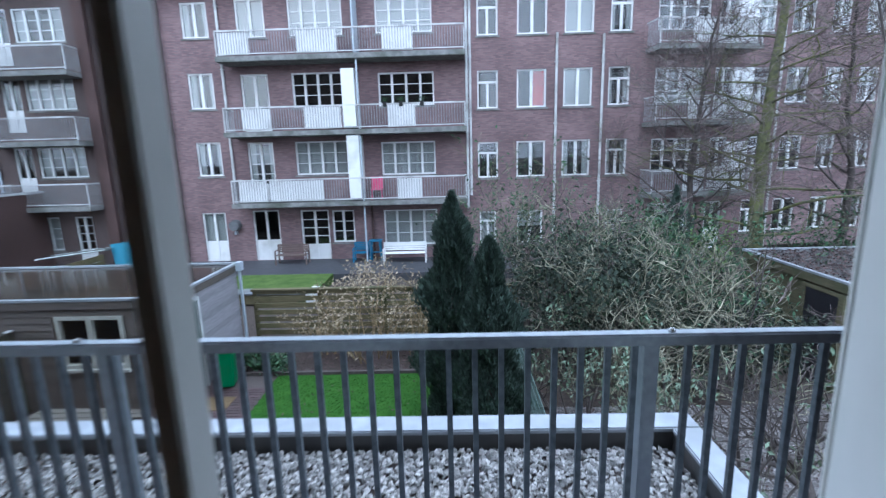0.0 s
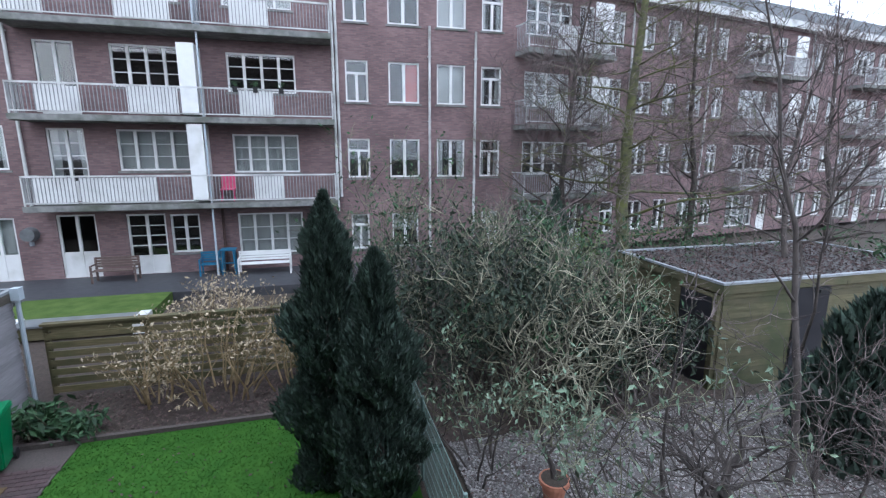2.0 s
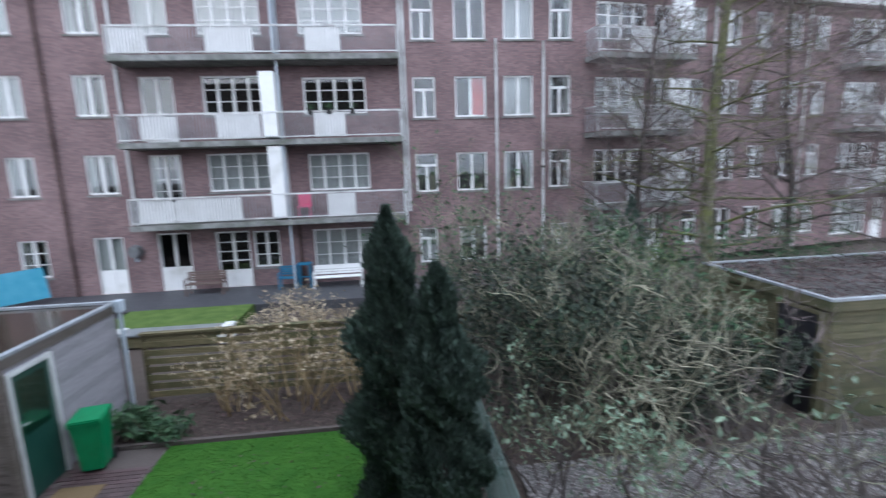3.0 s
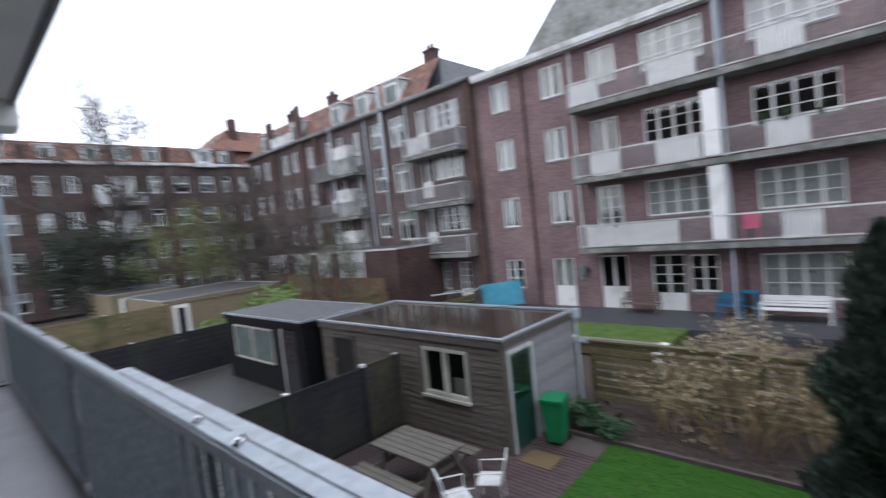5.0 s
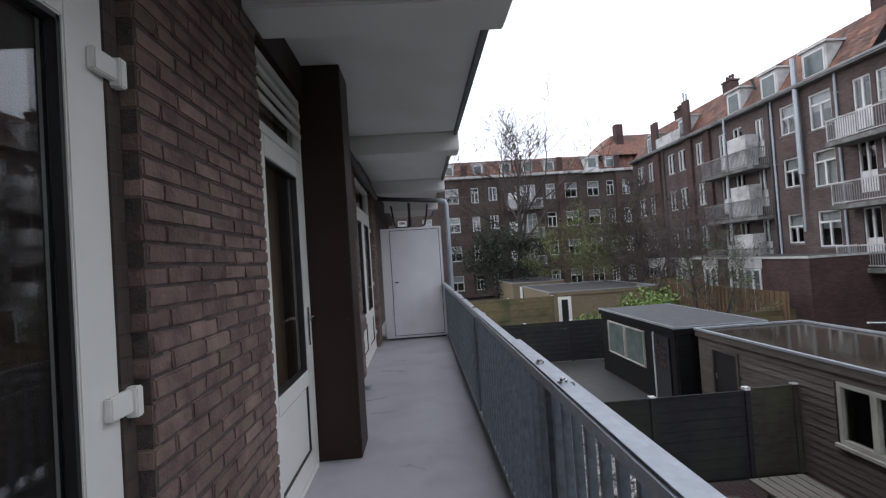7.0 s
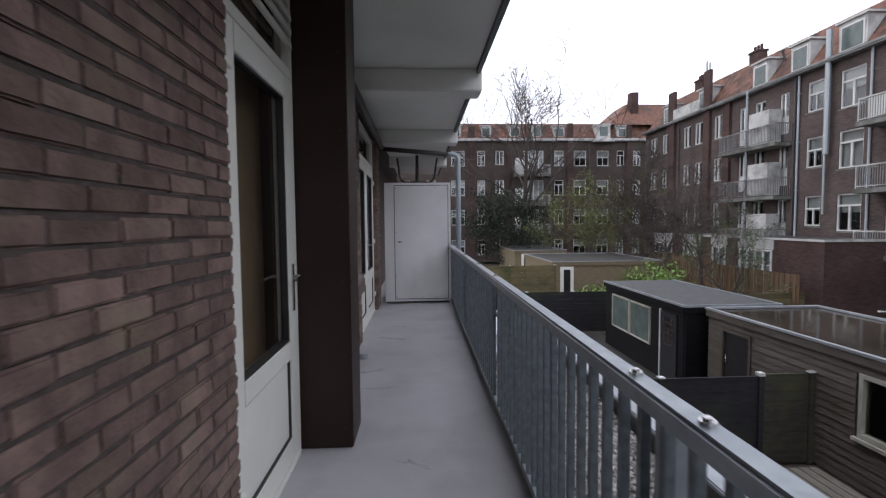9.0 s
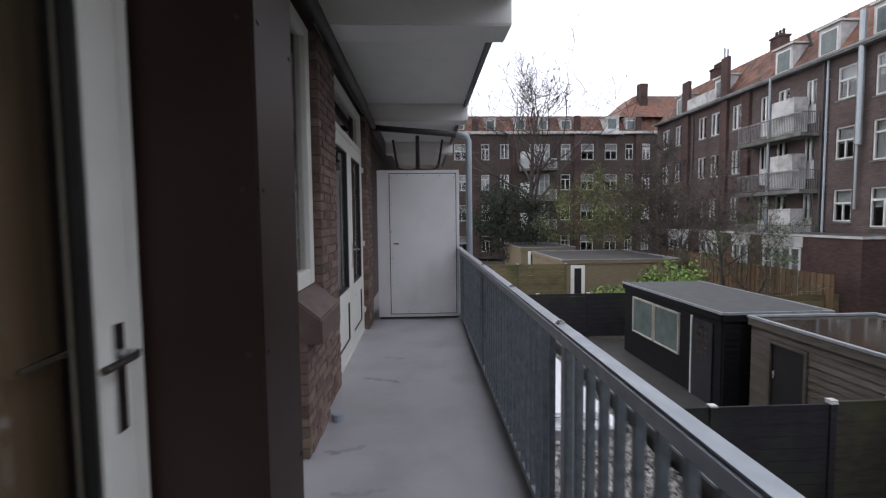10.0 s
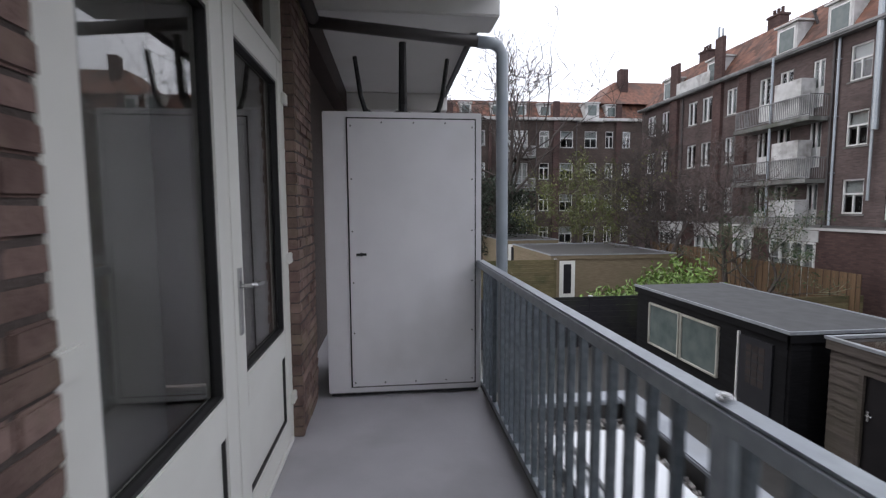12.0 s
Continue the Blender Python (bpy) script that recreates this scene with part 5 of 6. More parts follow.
def bench(m, label, material, w=1.5, group=""):
    b = thing("garden_bench", m, label, "bench", group)
    for i in range(4):
        part("seat_slat", MB().box(-w / 2, w / 2, -0.22 + i * 0.12, -0.12 + i * 0.12, 0.42, 0.445), material, b)
    for i in range(4):
        part("back_slat", MB().box(-w / 2, w / 2, 0.26, 0.285, 0.5 + i * 0.1, 0.58 + i * 0.1), material, b)
    for s in (-1, 1):
        part("arm", MB().box(s * w / 2 - 0.03, s * w / 2 + 0.03, -0.25, 0.28, 0.62, 0.65), material, b)
        for y in (-0.22, 0.25):
            part("leg", MB().box(s * w / 2 - 0.03, s * w / 2 + 0.03, y - 0.03, y + 0.03, 0, 0.62 if y < 0 else 0.88), material, b)
    return b


T0 = -3.08
bench(pose(0.9, 20.3, T0), "dark wooden garden bench on the terrace", M_DARKSTONE, 1.4)
bench(pose(6.1, 20.2, T0), "white painted garden bench on the terrace", M_WHITE, 1.9)
bench(pose(4.05, 20.5, T0), "blue painted garden chair on the terrace", M_BLUE, 0.65)
st = thing("side_table", pose(4.75, 20.5, T0), "tall blue painted side table on the terrace", "table")
part("tabletop", MB().box(-0.28, 0.28, -0.25, 0.25, 0.95, 1.0), M_BLUE, st)
for a in (-1, 1):
    for b_ in (-1, 1):
        part("leg", MB().beam((0.24 * a, 0.2 * b_, 0), (0.2 * a, 0.18 * b_, 0.95), 0.05), M_BLUE, st)
part("crossbar", MB().box(-0.22, 0.22, -0.02, 0.02, 0.4, 0.45), M_BLUE, st)
dk = thing("wall_drum", pose(-1.95, Y0 - 0.16, -1.35), "round grey ventilation drum fixed on the wall", "vent")
part("drum", MB().tube([(0, 0.15, 0), (0, -0.15, 0)], [0.27, 0.23], 20), M_DRUM, dk)
part("bracket", MB().box(-0.04, 0.04, 0.0, 0.155, -0.42, -0.28), M_GREY, dk)
pc = thing("folding_chair", pose(4.9, Y0 - 0.55, F1 - 0.03), "pink folding chair leaning on the balcony", "chair")
part("seat", MB().box(-0.25, 0.25, -0.2, 0.2, 0.42, 0.46), M_PINK, pc)
part("backrest", MB().box(-0.25, 0.25, 0.2, 0.24, 0.46, 1.0), M_PINK, pc)
for a in (-0.22, 0.22):
    part("leg", MB().beam((a, -0.2, 0), (a, 0.2, 0.45), 0.03).beam((a, 0.2, 0), (a, -0.2, 0.45), 0.03), M_PINK, pc)
for i, x in enumerate((5.5, 6.2, 7.1)):
    pt = thing("flower_pot", pose(x, Y0 - 0.99, 3.86), "dark pot with a small plant hung on the balcony rail", "plant pot", "pots on the balcony rail")
    part("pot", MB().tube([(0, 0, -0.12), (0, 0, 0.08)], [0.08, 0.12], 10), M_BLACK, pt)
    lf = MB()
    for q in range(60):
        m_ = pose(rng.gauss(0, 0.08), rng.gauss(0, 0.06), 0.1 + rng.random() * 0.18, rng.uniform(0, 360), rng.uniform(0, 360), 0)
        lf.quad(*[m_ @ Vector(v) for v in ((-0.03, 0, 0), (0, -0.015, 0), (0.03, 0, 0), (0, 0.015, 0))])
    part("foliage", lf, M_LEAF, pt)

# picnic table, chairs, bin
pt = thing("picnic_table", pose(1.68, 6.45, G), "weathered timber picnic table with two benches", "table")
for i in range(6):
    part("tabletop_plank", MB().box(-0.82, 0.82, -0.48 + i * 0.16, -0.335 + i * 0.16, 0.71, 0.75), M_TABLE, pt, bevel=0.004)
for sy in (-1, 1):
    for i in range(2):
        y = sy * 0.78 - 0.14 + i * 0.145
        part("bench_plank", MB().box(-0.88, 0.82, y, y + 0.135, 0.42, 0.455), M_TABLE, pt, bevel=0.004)
for sx in (-0.6, 0.6):
    part("frame", MB().beam((sx, -0.8, 0.39), (sx, 0.8, 0.39), 0.05, 0.09).beam((sx, -0.4, 0.68), (sx, 0.4, 0.68), 0.05, 0.08), M_TABLE, pt)
    for sy in (-1, 1):
        part("leg", MB().beam((sx + 0.05, sy * 0.6, 0), (sx + 0.05, sy * 0.25, 0.7), 0.05, 0.09), M_TABLE, pt)


def garden_chair(m, label):
    c = thing("garden_chair", m, label, "chair", "white garden chairs")
    for i in range(6):
        part("seat_slat", MB().box(-0.22, 0.22, -0.2 + i * 0.07, -0.145 + i * 0.07, 0.43, 0.445), M_WHITE, c)
    part("back_frame", MB().tube([(-0.23, 0.2, 0.44), (-0.23, 0.3, 0.86), (0.23, 0.3, 0.86), (0.23, 0.2, 0.44)], 0.014, 6), M_WHITE, c)
    for s in (-1, 1):
        part("armrest", MB().tube([(s * 0.24, -0.2, 0.0), (s * 0.24, -0.2, 0.64), (s * 0.24, 0.25, 0.66)], 0.013, 6), M_WHITE, c)
        part("leg", MB().tube([(s * 0.22, 0.22, 0.0), (s * 0.22, 0.2, 0.44)], 0.013, 6), M_WHITE, c)
    return c


c1 = garden_chair(pose(3.25, 6.65, G, 0, 0, -60), "white slatted metal garden chair on the brick paving")
copy_thing(c1, pose(3.1, 5.95, G, 0, 0, 150))
bn = thing("wheelie_bin", pose(3.12, 9.15, G, 0, 0, 12) @ Matrix.Diagonal((0.82, 0.82, 0.95, 1)), "bright green plastic wheelie bin beside the shed", "bin")
b = MB()
b.v = [(-0.21, -0.24, 0.05), (0.21, -0.24, 0.05), (0.21, 0.24, 0.05), (-0.21, 0.24, 0.05), (-0.28, -0.34, 0.98), (0.28, -0.34, 0.98), (0.28, 0.34, 0.98), (-0.28, 0.34, 0.98)]
b.f = [(3, 2, 1, 0), (4, 5, 6, 7), (0, 1, 5, 4), (1, 2, 6, 5), (2, 3, 7, 6), (3, 0, 4, 7)]
part("body", b, M_BIN, bn, bevel=0.03)
part("rim", MB().box(-0.3, 0.3, -0.36, 0.36, 0.94, 0.99), M_BIN, bn, bevel=0.01)
part("lid", MB().box(-0.3, 0.3, -0.38, 0.36, 0.992, 1.05), M_BIN, bn, bevel=0.02)
for s in (-1, 1):
    part("wheel", MB().tube([(s * 0.22, 0.27, 0.1), (s * 0.27, 0.27, 0.1)], 0.1, 14), M_BLACK, bn)
part("handle", MB().tube([(-0.2, 0.38, 0.96), (-0.2, 0.43, 0.97), (0.2, 0.43, 0.97), (0.2, 0.38, 0.96)], 0.014, 6), M_BIN, bn)
solid("doormat", MB().box(2.85, 3.55, 8.05, 8.6, G, G + 0.015), mat("brown coir mat", (0.1, 0.07, 0.03), (0.15, 0.1, 0.05), 0.95, 60, 0.5), "brown coir doormat in front of the shed door", "doormat")
tpot = thing("terracotta_pot", pose(11.3, 6.3, G), "terracotta pot with a woody plant on the gravel", "plant pot")
part("pot", MB().tube([(0, 0, 0), (0, 0, 0.3), (0, 0, 0.3), (0, 0, 0.36)], [0.13, 0.19, 0.22, 0.22], 18), M_TERRA, tpot)
part("soil", MB().tube([(0, 0, 0.36), (0, 0, 0.363)], 0.19, 18), M_SOIL, tpot)


# ---- plants ----
def grow(tm, wm_, p, d, ln, rad, level, rnd, split=3, wob=0.25, up=0.1, keep=1, leaf=None, ratio=0.68, minr=0.004):
    """One limb with its side limbs; thick ones go to tm, thin ones to wm_."""
    n = 4 if level > 0 else 3
    pts, rs = [Vector(p)], [rad]
    d = Vector(d).normalized()
    for i in range(n):
        d = (d + Vector((rnd.gauss(0, wob), rnd.gauss(0, wob), rnd.gauss(0, wob * 0.7) + up)) * 0.5).normalized()
        pts.append(pts[-1] + d * ln / n)
        rs.append(max(minr, rad * (1 - 0.45 * (i + 1) / n)) if level > 0 else max(minr * 0.5, rad * (1 - 0.8 * (i + 1) / n)))
    (tm if level >= keep else wm_).tube(pts, rs, 8 if rad > 0.08 else (5 if rad > 0.02 else 3), cap=False)
    if leaf and level == 0:
        leaf(pts, rnd)
    if level == 0:
        return
    for i in range(split):
        k = rnd.randint(2 if i else n, n)
        side = Vector((rnd.gauss(0, 1), rnd.gauss(0, 1), rnd.gauss(0.25, 0.5))).normalized()
        nd = (d * (0.9 if i == 0 else 0.45) + side * (0.35 if i == 0 else 0.8)).normalized()
        grow(tm, wm_, pts[k], nd, ln * ratio * rnd.uniform(0.8, 1.15), rs[k] * (0.85 if i == 0 else 0.65), level - 1, rnd, split, wob, up, keep, leaf, ratio, minr)


def tree(name, base, height, rad, seed, label, bark, twig, levels=5, split=3, first=0.35, lean=(0, 0), group="", category="tree", up=0.1, leafer=None, leafmat=None, wob=0.25, minr=0.004, ratio=0.68):
    rnd = random.Random(seed)
    t = thing(name, pose(*base), label, category, group)
    tm, cm, lm = MB(), MB(), MB()
    lf = (lambda pts, r: leafer(lm, pts, r)) if leafer else None
    grow(tm, cm, (0, 0, 0), (lean[0], lean[1], 1), height * first, rad, levels, rnd, split, wob, up, 3, lf, ratio, minr)
    part("trunk", tm, bark, t, smooth=True)
    part("crown", cm, twig, t)
    if leafer:
        part("foliage", lm, leafmat, t)
    return t


def leader_tree(base, height, rad, seed, label, bark, twig, limbs=16, reach=0.4, first=0.2, levels=3, split=3, wob=0.1, minr=0.005, up=0.08, rise=0.35, limb_r=0.45):
    """A tree with one trunk running up through its crown and spreading limbs."""
    rnd = random.Random(seed)
    t = thing("tree", pose(*base), label, "tree")
    tm, cm = MB(), MB()
    pts, rs, n = [Vector((0, 0, 0))], [rad], 14
    d = Vector((0, 0, 1))
    for i in range(n):
        d = (d + Vector((rnd.gauss(0, wob), rnd.gauss(0, wob), 0.3))).normalized()
        pts.append(pts[-1] + d * height / n)
        rs.append(max(minr, rad * (1 - 0.85 * (i + 1) / n)))
    tm.tube(pts, rs, 10, cap=False)
    for i in range(limbs):
        q = first + (1 - first) * (i + rnd.random()) / limbs
        k = min(n - 1, int(q * n))
        p = pts[k].lerp(pts[k + 1], q * n - k)
        a = i * 2.4 + rnd.uniform(-0.5, 0.5)
        ln = height * reach * (1.05 - q * 0.75) * rnd.uniform(0.7, 1.2)
        grow(tm, cm, p, (math.cos(a), math.sin(a), rise + 0.5 * q), ln * 0.55, rs[k] * limb_r, levels, rnd, split, 0.35, up, 2, None, 0.7, minr)
    part("trunk", tm, bark, t, smooth=True)
    part("crown", cm, twig, t)
    return t


def leaf_fn(size, count, spread=0.08, droop=0.0):
    def fn(lm, pts, r):
        for q in range(count):
            p = pts[r.randint(1, len(pts) - 1)] + Vector((r.gauss(0, spread), r.gauss(0, spread), r.gauss(0, spread)))
            m_ = pose(p.x, p.y, p.z, r.uniform(-70, 70), r.uniform(-70, 70), r.uniform(0, 360))
            s = size * r.uniform(0.6, 1.3)
            lm.quad(*[m_ @ Vector(v) for v in ((-s, 0, 0), (0, -s * 0.4, s * 0.12), (s, 0, 0), (0, s * 0.4, s * 0.12))])
    return fn


def shrub(name, base, r, h, stems, seed, label, bark, twig, levels=3, leafer=None, leafmat=None, category="shrub", split=3, wob=0.35, minr=0.005):
    rnd = random.Random(seed)
    t = thing(name, pose(*base), label, category)
    tm, cm, lm = MB(), MB(), MB()
    lf = (lambda pts, r_: leafer(lm, pts, r_)) if leafer else None
    for i in range(stems):
        a, q = rnd.uniform(0, 6.28), rnd.random() ** 0.5
        x, y = math.cos(a) * r * q * 0.55, math.sin(a) * r * q * 0.55
        grow(tm, cm, (x, y, 0), (x * 0.9 / r, y * 0.9 / r, 1.1), h * 0.5 * rnd.uniform(0.8, 1.2), 0.022, levels, rnd, split, wob, 0.05, 2, lf, 0.62, minr)
    part("stem", tm, bark, t, kind="stuff")
    part("crown", cm, twig, t)
    if leafer:
        part("foliage", lm, leafmat, t)
    return t


def conifer(base, h, r, seed, label, n=9000, material=M_CONIFER, size=0.1):
    rnd = random.Random(seed)
    t = thing("conifer", pose(*base), label, "tree", "garden conifers")
    part("trunk", MB().tube([(0, 0, 0), (0, 0, h * 0.9)], [0.09, 0.02], 8), M_BARK, t)
    lm = MB()
    lobes = [(rnd.uniform(0, 6.28), rnd.uniform(0.1, 0.8), rnd.uniform(0.35, 0.6), rnd.uniform(0.15, 0.3)) for _ in range(46)]
    for i in range(n):
        z = rnd.random() ** 1.15 * h
        a = rnd.uniform(0, 6.28)
        prof = r * (1 - (z / h) ** 2.6) ** 0.8 * (0.82 + 0.18 * math.sin(z * 5 + seed)) * min(1.0, 0.75 + z)
        amp = 0.72 + 0.28 * max(math.cos(a - la) * (1 - abs(z / h - lz) / lw) if abs(z / h - lz) < lw else -0.3 for la, lz, lw, _ in lobes[:20])
        rr = prof * amp * (1 - 0.35 * rnd.random() ** 2)
        rr *= 1 + 0.3 * math.sin(a * 5 + z * 3.1 + seed) * math.sin(z * 7.3 + a * 2) + rnd.gauss(0, 0.07)
        p = Vector((math.cos(a) * rr, math.sin(a) * rr, z))
        out = Vector((math.cos(a) * 0.45, math.sin(a) * 0.45, 1)).normalized()
        out = (out + Vector((rnd.gauss(0, 0.25), rnd.gauss(0, 0.25), rnd.gauss(0, 0.15)))).normalized()
        s = out.cross(Vector((rnd.gauss(0, 1), rnd.gauss(0, 1), 0.1))).normalized()
        L = size * rnd.uniform(0.6, 1.5)
        lm.quad(p - out * L * 0.3, p + s * L * 0.22, p + out * L, p - s * L * 0.22)
    part("crown", lm, material, t)
    return t


conifer((8.9, 6.95, G), 3.66, 0.7, 3, "dark green upright cypress beside the lawn", 42000, size=0.07)
conifer((8.3, 7.7, G), 4.35, 0.76, 8, "taller dark green cypress beside the lawn", 42000, size=0.07)
conifer((15.0, 13.5, G), 3.9, 0.7, 12, "young dark conifer behind the shrubs", 3500)
conifer((16.6, 6.0, G), 2.7, 1.1, 15, "low spreading conifer beside the shed", 5000, size=0.18)

leader_tree((18.2, 14.6, G), 15.0, 0.24, 21, "tall bare tree with a mossy trunk", M_MOSSBARK, M_TWIG, limbs=46, reach=0.36, levels=5, first=0.14, minr=0.006, up=-0.06, rise=0.1, limb_r=0.27, wob=0.14)
leader_tree((14.9, 5.7, G), 7.8, 0.06, 31, "slender bare young tree beside the gravel", M_BARK, M_TWIG, limbs=12, reach=0.3, first=0.3, levels=3, rise=0.9, limb_r=0.6)
leader_tree((16.4, 7.0, G), 6.6, 0.035, 33, "thin bare sapling beside the gravel", M_BARK, M_TWIG, limbs=10, reach=0.3, first=0.35, levels=3, rise=0.9, limb_r=0.6)
leader_tree((12.3, 5.3, G), 3.9, 0.03, 35, "thin bare sapling above the gravel", M_BARK, M_TWIG, limbs=9, reach=0.35, first=0.3, levels=2, rise=0.6)
leader_tree((17.2, 16.6, G), 11.0, 0.14, 41, "bare tree in front of the apartment row", M_BARK, M_TWIG, limbs=26, reach=0.38, levels=5, first=0.2, minr=0.006)
leader_tree((21.5, 15.5, G), 11.0, 0.15, 43, "bare tree in a back garden", M_BARK, M_TWIG, limbs=24, reach=0.4, levels=5, first=0.15, minr=0.007)
leader_tree((25.5, 13.0, G), 10.0, 0.14, 47, "bare tree in a far back garden", M_BARK, M_TWIG, limbs=24, reach=0.4, levels=4, first=0.12, minr=0.007)
leader_tree((19.8, 10.0, G), 8.0, 0.1, 45, "bare tree behind the timber shed", M_BARK, M_TWIG, limbs=22, reach=0.4, levels=4, first=0.3, minr=0.005)
leader_tree((-37, 9.7, G), 14.5, 0.36, 51, "tall bare tree in front of the end block", M_BARK, M_BARK, limbs=14, reach=0.95, levels=4, first=0.32, minr=0.02, up=0.08, rise=1.0, limb_r=0.55, wob=0.12)
shrub("tree", (-29, 13.9, G), 1.0, 7.4, 9, 53, "tree with thin yellow green leaves", M_MOSSBARK, M_MOSSTWIG, levels=3, leafer=leaf_fn(0.1, 28, 0.26), leafmat=M_OLIVE, category="tree", wob=0.18, minr=0.02)
tree("tree", (-22, 14.9, G), 12.0, 0.26, 55, "dark bare tree behind the far shed", M_BARK, M_BARK, levels=6, first=0.2, lean=(0, 0.2), minr=0.022, ratio=0.78, wob=0.3, up=0.05)
leader_tree((-25, 17.4, G), 9.0, 0.16, 56, "dark bare tree near the board fence", M_BARK, M_BARK, limbs=30, reach=0.6, levels=4, first=0.15, minr=0.014, up=0.04, rise=0.5)
leader_tree((-16.5, 15.9, G), 7.2, 0.12, 58, "bare twiggy tree behind the black shed", M_BARK, M_TWIG, limbs=26, reach=0.5, levels=4, first=0.2, minr=0.007, up=0.04, rise=0.5)
tree("tree", (-28.0, 18.2, G), 8.5, 0.16, 57, "bare tree near the corner of the courtyard", M_BARK, M_BARK, levels=6, first=0.3, minr=0.02)
tree("tree", (-14.2, 15.3, G), 6.4, 0.12, 59, "small tree with sparse green leaves", M_BARK, M_MOSSTWIG, levels=6, first=0.3, lean=(0, 0.15), leafer=leaf_fn(0.055, 3, 0.1), leafmat=M_LEAF, minr=0.008, ratio=0.72)
shrub("evergreen_tree", (-36, 8.9, G), 1.8, 7.0, 14, 61, "dark evergreen tree near the end block", M_BARK, M_BARK, levels=3, leafer=leaf_fn(0.14, 26, 0.3), leafmat=M_DLEAF, category="tree", wob=0.2, minr=0.02)
tree("pruned_tree", (12.9, 4.5, G), 3.2, 0.13, 63, "old pruned fruit tree with gnarled bare limbs", M_BARK, M_BARK, levels=4, first=0.3, split=4, wob=0.6, up=0.02, ratio=0.8, minr=0.012)
tree("potted_shrub", (11.3, 6.3, G + 0.3), 1.6, 0.05, 65, "woody shrub in a pot with grey green leaves", M_BARK, M_MOSSTWIG, levels=4, first=0.4, leafer=leaf_fn(0.045, 3, 0.06), leafmat=M_GLEAF, category="shrub", wob=0.4)
shrub("shrub", (11.2, 8.9, G), 1.5, 3.5, 11, 71, "dense shrub of pale bare twigs", M_PALETWIG, M_PALETWIG, levels=4, split=3, minr=0.008, wob=0.5)
shrub("shrub", (12.4, 10.6, G), 1.6, 3.8, 11, 73, "tall shrub of fine pale twigs", M_PALETWIG, M_TWIG, levels=4, split=3, minr=0.007, wob=0.45)
shrub("shrub", (10.6, 12.0, G), 1.2, 4.6, 12, 75, "tall shrub with a few dark leaves", M_BARK, M_MOSSTWIG, levels=4, leafer=leaf_fn(0.06, 2, 0.08), leafmat=M_LEAF, minr=0.007)
shrub("shrub", (13.1, 9.8, G), 1.3, 3.0, 14, 77, "evergreen shrub with greenish twigs", M_BARK, M_MOSSTWIG, levels=4, leafer=leaf_fn(0.06, 2, 0.1), leafmat=M_LEAF, minr=0.007)
shrub("shrub", (12.3, 7.6, G), 1.0, 2.6, 12, 78, "spreading shrub with pale crooked twigs", M_PALETWIG, M_PALETWIG, levels=3, split=3, minr=0.01, wob=0.5)
shrub("shrub", (14.4, 9.6, G), 0.9, 2.6, 8, 76, "bare shrub beside the timber shed", M_PALETWIG, M_PALETWIG, levels=4, minr=0.007)
shrub("shrub", (10.6, 7.2, G), 0.8, 2.1, 9, 79, "shrub with grey green leaves by the mesh fence", M_BARK, M_MOSSTWIG, levels=3, leafer=leaf_fn(0.05, 2, 0.06), leafmat=M_GLEAF)
shrub("shrub", (11.4, 4.3, G), 0.7, 3.0, 7, 81, "thin leafy shrub below the balcony", M_BARK, M_MOSSTWIG, levels=3, leafer=leaf_fn(0.045, 3, 0.05), leafmat=M_GLEAF)
shrub("shrub", (15.3, 5.0, G), 1.3, 2.6, 10, 83, "tangle of bare reddish twigs", M_BARK, M_TWIG, levels=4)
shrub("evergreen_shrub", (13.2, 12.4, G), 1.6, 3.4, 18, 85, "dark evergreen shrub among bare twigs", M_BARK, M_MOSSTWIG, levels=3, leafer=leaf_fn(0.08, 10, 0.16), leafmat=M_LEAF)
shrub("evergreen_shrub", (14.0, 8.6, G), 0.9, 1.9, 12, 86, "dark low evergreen at the edge of the gravel", M_BARK, M_MOSSTWIG, levels=3, leafer=leaf_fn(0.07, 12, 0.12), leafmat=M_DLEAF)
shrub("evergreen_shrub", (11.6, 9.6, G), 1.5, 3.0, 20, 88, "dark evergreen behind pale twigs", M_BARK, M_MOSSTWIG, levels=3, leafer=leaf_fn(0.07, 14, 0.16), leafmat=M_DLEAF)
shrub("shrub", (9.3, 10.9, G), 0.8, 2.5, 8, 87, "bare shrub in the flower bed", M_BARK, M_TWIG, levels=4)
shrub("hydrangea", (5.0, 10.7, G), 0.7, 1.5, 12, 91, "hydrangea with dried brown flower heads", M_STEM, M_STEM, levels=2, leafer=leaf_fn(0.042, 5, 0.028), leafmat=M_HYDR)
shrub("hydrangea", (6.2, 10.7, G), 1.1, 2.3, 22, 93, "tall hydrangea with dried brown flower heads", M_STEM, M_STEM, levels=2, leafer=leaf_fn(0.042, 5, 0.028), leafmat=M_HYDR)
shrub("hydrangea", (7.6, 10.8, G), 0.9, 2.0, 14, 95, "hydrangea with faded flower heads by the fence", M_STEM, M_STEM, levels=2, leafer=leaf_fn(0.042, 5, 0.028), leafmat=M_HYDR)
shrub("copper_shrub", (5.3, 13.6, G), 0.9, 1.7, 16, 97, "copper brown shrub behind the slatted fence", M_TWIG, M_TWIG, levels=3, leafer=leaf_fn(0.05, 3, 0.06), leafmat=M_HYDR)
shrub("leafy_plant", (3.35, 10.0, G), 0.5, 0.6, 14, 99, "low broad leaved plant beside the bin", M_BARK, M_MOSSTWIG, levels=1, leafer=leaf_fn(0.11, 6, 0.1), leafmat=M_LEAF, category="plant")
